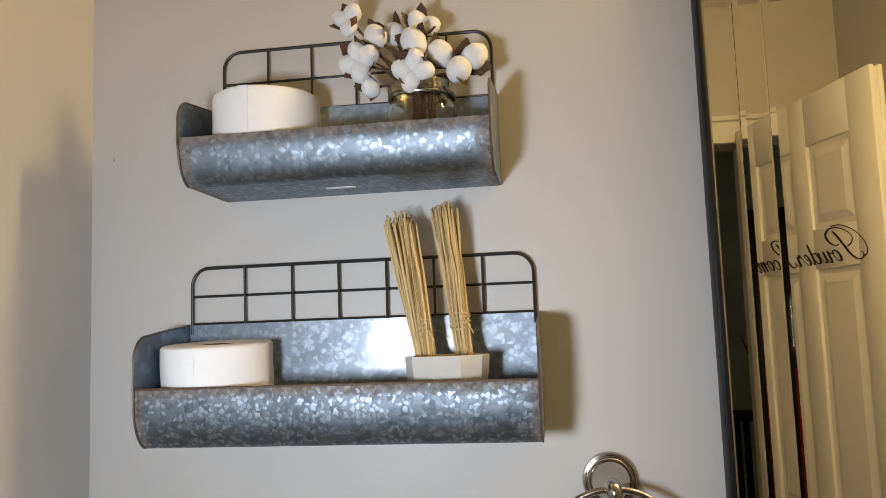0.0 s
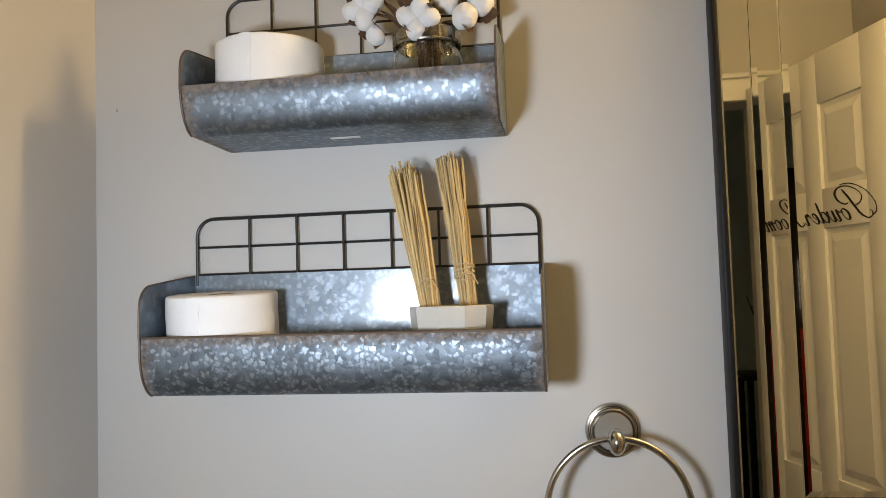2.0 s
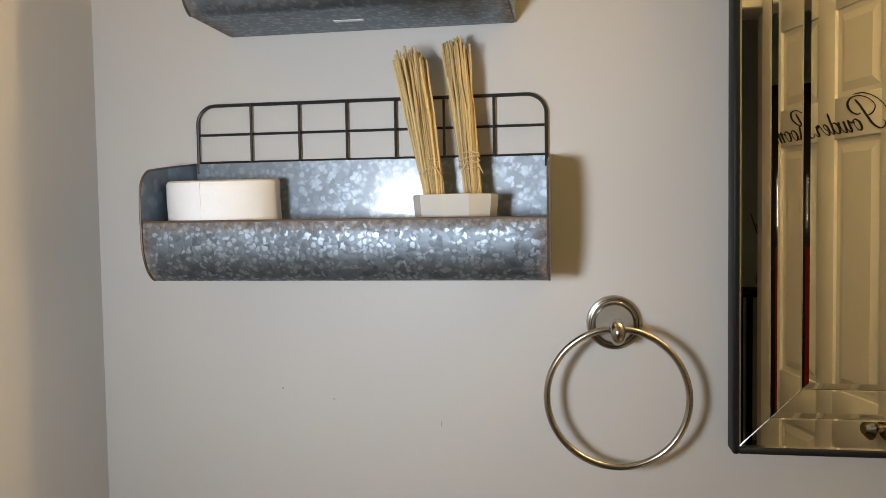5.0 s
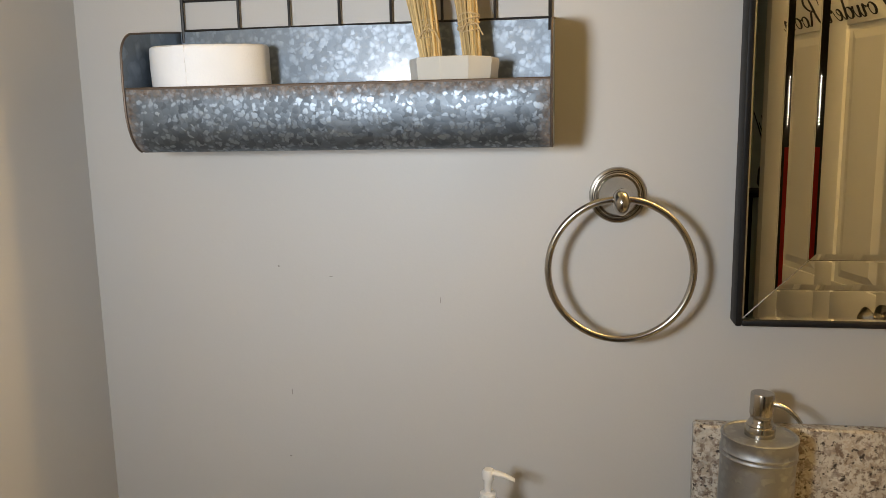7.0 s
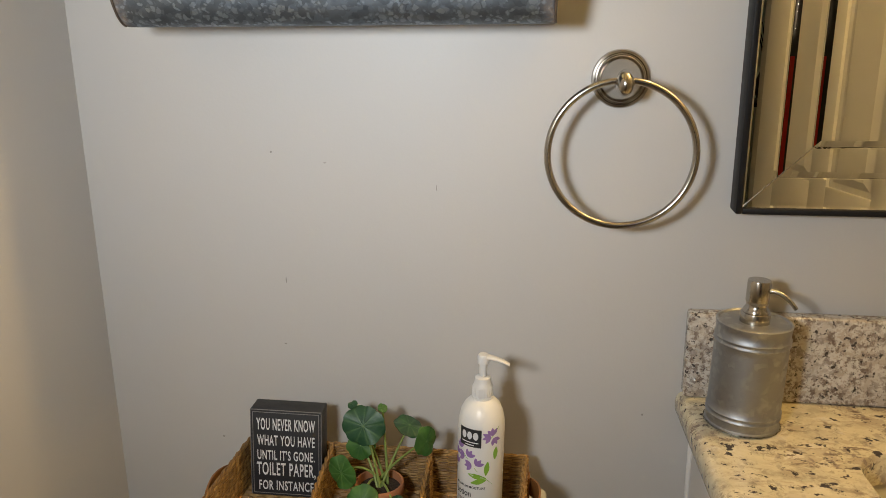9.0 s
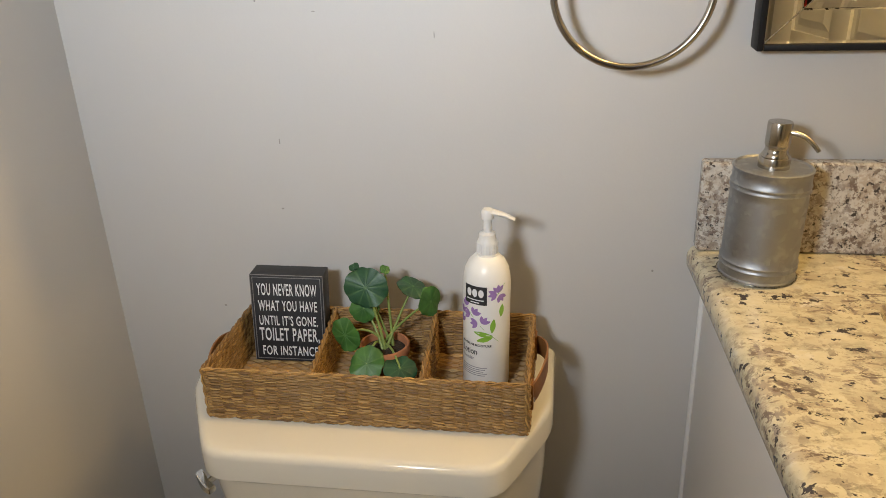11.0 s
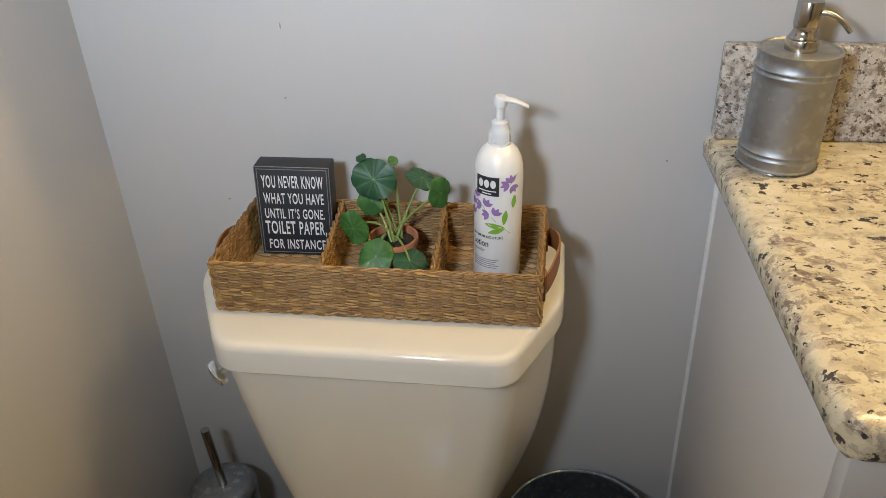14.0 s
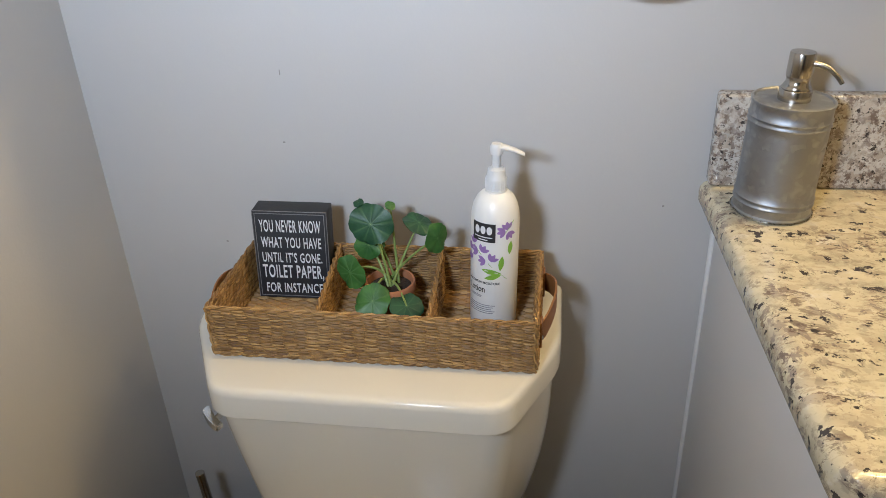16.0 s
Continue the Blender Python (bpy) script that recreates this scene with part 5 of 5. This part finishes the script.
# ---- lotion bottle ----
def lotion():
    c = Vector((0.4965, -0.112, TZ + 0.0065))
    b = thing("lotion_bottle", c, "white lotion bottle, clear pump, violet sprig print", "bottle")
    R = 0.0252
    part("body", lathe([(0.020, 0.0), (0.0235, 0.0012), (R, 0.006), (R, 0.125), (0.0246, 0.134), (0.0228, 0.143), (0.0190, 0.151), (0.0140, 0.156), (0.0112, 0.1575), (0.0112, 0.160)], c, 56), M_BOTTLE, b)
    pump = part("pump_collar", lathe([(0.0106, 0.158), (0.0106, 0.172), (0.0098, 0.1735), (0.0090, 0.176), (0.0086, 0.181), (0.006, 0.1825), (0.0042, 0.183), (0.0042, 0.196), (0.0062, 0.197), (0.0066, 0.205), (0.005, 0.2075)], c, 36), M_PUMP, b, "clear plastic pump")
    for k in range(24):
        a = 2 * math.pi * k / 24
        q = c + Vector((0.0107 * math.cos(a), 0.0107 * math.sin(a), 0))
        part("rib", box(q + Vector((-0.0004, -0.0004, 0.159)), q + Vector((0.0004, 0.0004, 0.171))), M_PUMP, pump)
    rings = []
    for u in [i / 10 for i in range(11)]:
        x = c.x - 0.003 + 0.031 * u
        z = c.z + 0.2045 - 0.0075 * u ** 2.2
        hh, ww = 0.0034 - 0.0018 * u, 0.0058 - 0.0025 * u
        rings.append([(x, c.y + ww * math.cos(t), z + hh * math.sin(t)) for t in [2 * math.pi * k / 12 for k in range(12)]])
    part("spout", skin(bmesh.new(), rings), M_PUMP, pump)
    part("dip_tube", tube([c + Vector((0, 0, 0.183)), c + Vector((0, 0, 0.199))], 0.0028, 10), M_BOTTLE, pump)

    def wrap(u, v, lift=0.0003):
        """u: metres round the front from the middle, v: height."""
        a = -math.pi / 2 + u / R - 0.10
        return Vector((c.x + (R + lift) * math.cos(a), c.y + (R + lift) * math.sin(a), c.z + v))

    def patch(poly, mat, name, lift=0.0003, parent=b):
        bm = bmesh.new()
        cu, cv = sum(p[0] for p in poly) / len(poly), sum(p[1] for p in poly) / len(poly)
        mid = bm.verts.new(wrap(cu, cv, lift))
        vs = [bm.verts.new(wrap(u, v, lift)) for u, v in poly]
        for i in range(len(vs)):
            bm.faces.new((mid, vs[i], vs[(i + 1) % len(vs)]))
        part(name, bm, mat, parent, smooth=False)

    def bar(u0, u1, v0, v1, mat, name, lift=0.0004):
        n = max(1, int((u1 - u0) / 0.002))
        bm = bmesh.new()
        rings = [[wrap(u0 + (u1 - u0) * i / n, v, lift) for i in range(n + 1)] for v in (v0, v1)]
        part(name, skin(bm, rings, False, False), mat, b, smooth=False)

    def petal(u, v, ang, length, wide, mat, name, lift=0.0003):
        ca, sa = math.cos(radians(ang)), math.sin(radians(ang))
        pts = []
        for k in range(14):
            t = k / 14 * 2 * math.pi
            l = length * (0.5 - 0.5 * math.cos(t))
            ww = wide * math.sin(t) * (0.5 + 0.5 * math.sin(min(l / length, 1) * math.pi)) * 0.9
            pts.append((u + l * ca - ww * sa, v + l * sa + ww * ca))
        patch(pts, mat, name, lift)

    bar(-0.0210, 0.0050, 0.1100, 0.1310, M_INK_BLACK, "badge")
    for u in (-0.0148, -0.0080, -0.0012):
        patch([(u + 0.0029 * math.cos(k * math.pi / 6), 0.1232 + 0.0046 * math.sin(k * math.pi / 6)) for k in range(12)], M_INK_WHITE, "badge_mark", 0.0006)
    for u0, u1, v0, v1 in ((-0.0180, 0.0020, 0.1148, 0.1160), (-0.0130, -0.0030, 0.1118, 0.1130)):
        bar(u0, u1, v0, v1, M_INK_WHITE, "badge_bar", 0.0006)
    # sprigs
    for u, v, ang in ((-0.0190, 0.1050, 110), (-0.0140, 0.0960, 175), (-0.0095, 0.0975, 60), (-0.0050, 0.0885, 195), (0.0000, 0.0885, 55), (0.0150, 0.1230, 195), (0.0175, 0.1240, 95), (0.0185, 0.1210, 300), (-0.0275, 0.0950, 80), (-0.0275, 0.0830, 90)):
        for da in (-38, 0, 38):
            petal(u, v, ang + da, 0.0092, 0.0025, M_PETAL, "petal", 0.0003 + 0.00008 * (da + 38) / 38)
    stem = lambda pts: part("print_stem", tube([wrap(u, v, 0.0002) for u, v in pts], 0.0003, 4), M_SPRIG, b)
    stem([(-0.022, 0.107), (-0.012, 0.096), (0.0, 0.083), (0.011, 0.073), (0.018, 0.066)])
    stem([(0.014, 0.119), (0.019, 0.125), (0.025, 0.133)])
    for u, v, ang, l in ((0.0105, 0.077, 83, 0.017), (0.0205, 0.095, 84, 0.015), (0.0115, 0.0735, 170, 0.021), (0.0115, 0.0720, 197, 0.018)):
        petal(u, v, ang, l, 0.0034, M_SPRIG, "print_leaf", 0.0004)
    for text, u, v, w2, hh, mat in (("MAXIMUM MOISTURE", -0.0265, 0.0600, 0.037, 0.0030, M_INK_BLACK), ("Lotion", -0.0255, 0.0493, 0.0205, 0.0078, M_INK_BLACK), ("lavender", -0.0255, 0.0425, 0.0170, 0.0046, M_INK_GREY)):
        bm = bmesh.new()
        merged(bm, letters(text, w2, hh, 0.012), lambda q: wrap(u + q.x, v + q.y, 0.0004))
        part("label_text", bm, mat, b, smooth=False)
    for k in range(5):
        bar(-0.0255, 0.006 - 0.002 * (k % 3), 0.0335 - k * 0.0024, 0.0344 - k * 0.0024, M_INK_GREY, "small_print")
    bar(-0.014, 0.002, 0.0120, 0.0132, M_INK_GREY, "small_print")
    b.rotation_euler = (0, radians(1.3), 0)


lotion()


# ---- plant ----
def plant():
    c = Vector((0.3800, -0.100, TZ + 0.0055))
    p = thing("potted_plant", c, "round-leaved green plant in a small terracotta pot", "plant")
    part("pot", lathe([(0.018, 0.0), (0.0195, 0.001), (0.0250, 0.025), (0.0275, 0.0255), (0.0285, 0.027), (0.0290, 0.037), (0.0280, 0.0385), (0.0258, 0.0385), (0.0252, 0.036), (0.0240, 0.026)], c, 44), M_TERRA, p)
    part("soil", lathe([(0.0245, 0.030), (0.018, 0.0315), (0.008, 0.033), (0.001, 0.0325)], c, 24), M_SOIL, p)
    leaves = (  # hub x, y, z, radius, normal
        (0.3635, -0.100, 0.852, 0.0245, (0.0, -1.0, 0.35)), (0.3405, -0.118, 0.801, 0.0195, (-0.40, -1.0, 0.15)), (0.3680, -0.138, 0.778, 0.0205, (0.0, -0.85, 0.75)),
        (0.4370, -0.104, 0.840, 0.0180, (1.0, -0.62, 0.12)), (0.4120, -0.074, 0.843, 0.0190, (0.45, -0.12, 1.0)), (0.4050, -0.136, 0.773, 0.0185, (0.15, -0.45, 1.0)),
        (0.3550, -0.084, 0.818, 0.0180, (-0.2, -0.9, 0.4)), (0.3480, -0.086, 0.871, 0.0060, (-0.3, -0.5, 0.9)), (0.3830, -0.084, 0.868, 0.0060, (0.3, -0.5, 0.95)))
    for k, (x, y, z, r, nn) in enumerate(leaves):
        g = random.Random(60 + k)
        hub, nrm = Vector((x, y, z)), Vector(nn).normalized()
        s = nrm.cross(Vector((0, 0, 1))).normalized()
        u = s.cross(nrm) * -1
        lobes = 9
        ph = g.uniform(0, 6)
        bm = bmesh.new()
        lay = bm.verts.layers.float.new("vein")
        seg, rows = 54, 8
        rings = []
        for side in (0, 1):
            grid = []
            for j in range(rows + 1):
                f = j / rows
                ring = []
                for i in range(seg):
                    a = 2 * math.pi * i / seg
                    vein = max(0.0, math.cos(lobes * a + ph)) ** 14
                    edge = 1 - 0.085 * abs(math.cos(0.5 * (lobes * a + ph))) ** 4 * f ** 3 + 0.02 * math.cos(lobes * a + ph) * f ** 3 + 0.05 * math.sin(2 * a + ph)
                    rr = r * f * edge
                    cup = -0.10 * r * f * f + (0.085 * math.sin(3 * a + ph) + 0.05 * math.sin(5 * a + 2 * ph)) * r * f * f - 0.0005 * vein * (f > 0)
                    q = hub + (s * math.cos(a) + u * math.sin(a)) * rr + nrm * (cup - 0.0006 * side)
                    v = bm.verts.new(q)
                    v[lay] = max(vein * (1 - f * 0.6), 1.0 if f < 0.08 else 0.0)
                    ring.append(v)
                grid.append(ring)
            for ra, rb in zip(grid, grid[1:]):
                for i in range(seg):
                    bm.faces.new((ra[i], ra[(i + 1) % seg], rb[(i + 1) % seg], rb[i]))
            rings.append(grid[-1])
        for i in range(seg):
            bm.faces.new((rings[0][i], rings[0][(i + 1) % seg], rings[1][(i + 1) % seg], rings[1][i]))
        bmesh.ops.remove_doubles(bm, verts=bm.verts, dist=0.00002)
        part("leaf", bm, M_LEAF_OLD if k in (0, 4, 5, 7) else M_LEAF_YOUNG, p, angle=70)
        foot = c + Vector((g.uniform(-0.010, 0.010), g.uniform(-0.008, 0.010), 0.032))
        low = z < c.z + 0.06
        mid = foot.lerp(hub, 0.5) + Vector((0, 0.004, 0.022 if low else 0.006)) - nrm * 0.004
        pts = [foot * (1 - w) ** 2 + mid * 2 * w * (1 - w) + (hub - nrm * 0.0008) * w * w for w in [i / 12 for i in range(13)]]
        part("leaf_stalk", tube(pts, [0.0017 - 0.0006 * i / 12 for i in range(13)], 7), M_STALK, p)


plant()


# ---- soap dispenser ----
def dispenser():
    c = Vector((0.7775, -0.074, CT + 0.0006))
    d = thing("soap_dispenser", c, "galvanized metal soap dispenser with a nickel pump", "soap dispenser")
    R = 0.0375
    prof = [(R - 0.003, 0.0), (R + 0.0012, 0.0005), (R + 0.0012, 0.003), (R, 0.0045), (R, 0.012), (R + 0.0013, 0.0138), (R, 0.0156), (R, 0.0178), (R + 0.0013, 0.0196), (R, 0.0214)]
    prof += [(R, 0.03 + 0.01 * k) for k in range(7)] + [(R, 0.0970), (R + 0.0013, 0.0988), (R, 0.1006), (R, 0.1024), (R + 0.0013, 0.1042), (R, 0.106), (R, 0.117), (R + 0.0010, 0.1185), (R + 0.0010, 0.1205), (R - 0.0015, 0.1212), (R - 0.0030, 0.1195), (0.012, 0.1198)]
    part("body", lathe(prof, c, 72), M_ZINC_SOAP, d)
    g = random.Random(4)
    part("solder_bead", tube([c + Vector(((R + 0.0016) * math.cos(a), (R + 0.0016) * math.sin(a), 0.0016 + g.uniform(-0.0006, 0.0006))) for a in [2 * math.pi * k / 60 for k in range(60)]], [0.0009 + g.uniform(-0.0004, 0.0004) for _ in range(60)], 6, closed=True), M_BAND, d, "pale crusted bottom seam")
    pump = part("pump", lathe([(0.0150, 0.1195), (0.0152, 0.1300), (0.0148, 0.1308), (0.0136, 0.1312), (0.0136, 0.1328), (0.0120, 0.1352), (0.0108, 0.1380), (0.0106, 0.1405), (0.0114, 0.1425), (0.0118, 0.1440), (0.0118, 0.1655), (0.0112, 0.1668), (0.001, 0.1670)], c, 40), M_NICKEL, d, "brushed nickel pump")
    tip = []
    for u in [i / 14 for i in range(15)]:
        x, z = 0.008 + 0.029 * u, 0.1565 + 0.002 * math.sin(u * 2.0) - 0.017 * u ** 2.2
        tip.append(c + Vector((x * 0.94, -x * 0.42, z)))
    part("spout", tube(tip, [0.0030 - 0.0008 * i / 14 for i in range(15)], 12), M_NICKEL, pump)
    d.rotation_euler = (0, radians(1.6), 0)
    d.scale = (1, 1, 0.965)


dispenser()


# ---- things on the floor ----
def brush():
    c = Vector((0.098, -0.100, 0.0))
    b = thing("toilet_brush", c, "toilet brush standing in a galvanized canister", "toilet brush")
    part("canister", lathe([(0.046, 0.0), (0.047, 0.002), (0.047, 0.335), (0.049, 0.340), (0.049, 0.346), (0.047, 0.349), (0.036, 0.353), (0.010, 0.355)], c, 48), M_ZINC_CAN, b)
    part("handle", tube([c + Vector((0.001, 0.0, 0.354)), c + Vector((-0.006, 0.0, 0.460))], 0.0062, 16), M_NICKEL, b, "brushed steel handle")


brush()


def bin_can():
    c = Vector((0.607, -0.128, 0.0))
    b = thing("waste_bin", c, "open galvanized steel waste bin with a rolled rim", "waste bin")
    part("can", lathe([(0.078, 0.0), (0.080, 0.002), (0.1005, 0.358), (0.0990, 0.358), (0.079, 0.006), (0.001, 0.006)], c, 64, caps=False), M_ZINC_CAN, b)
    part("rim", tube([c + Vector((0.1005 * math.cos(a), 0.1005 * math.sin(a), 0.360)) for a in [2 * math.pi * k / 72 for k in range(72)]], 0.0026, 8, closed=True), M_ZINC, b)


bin_can()
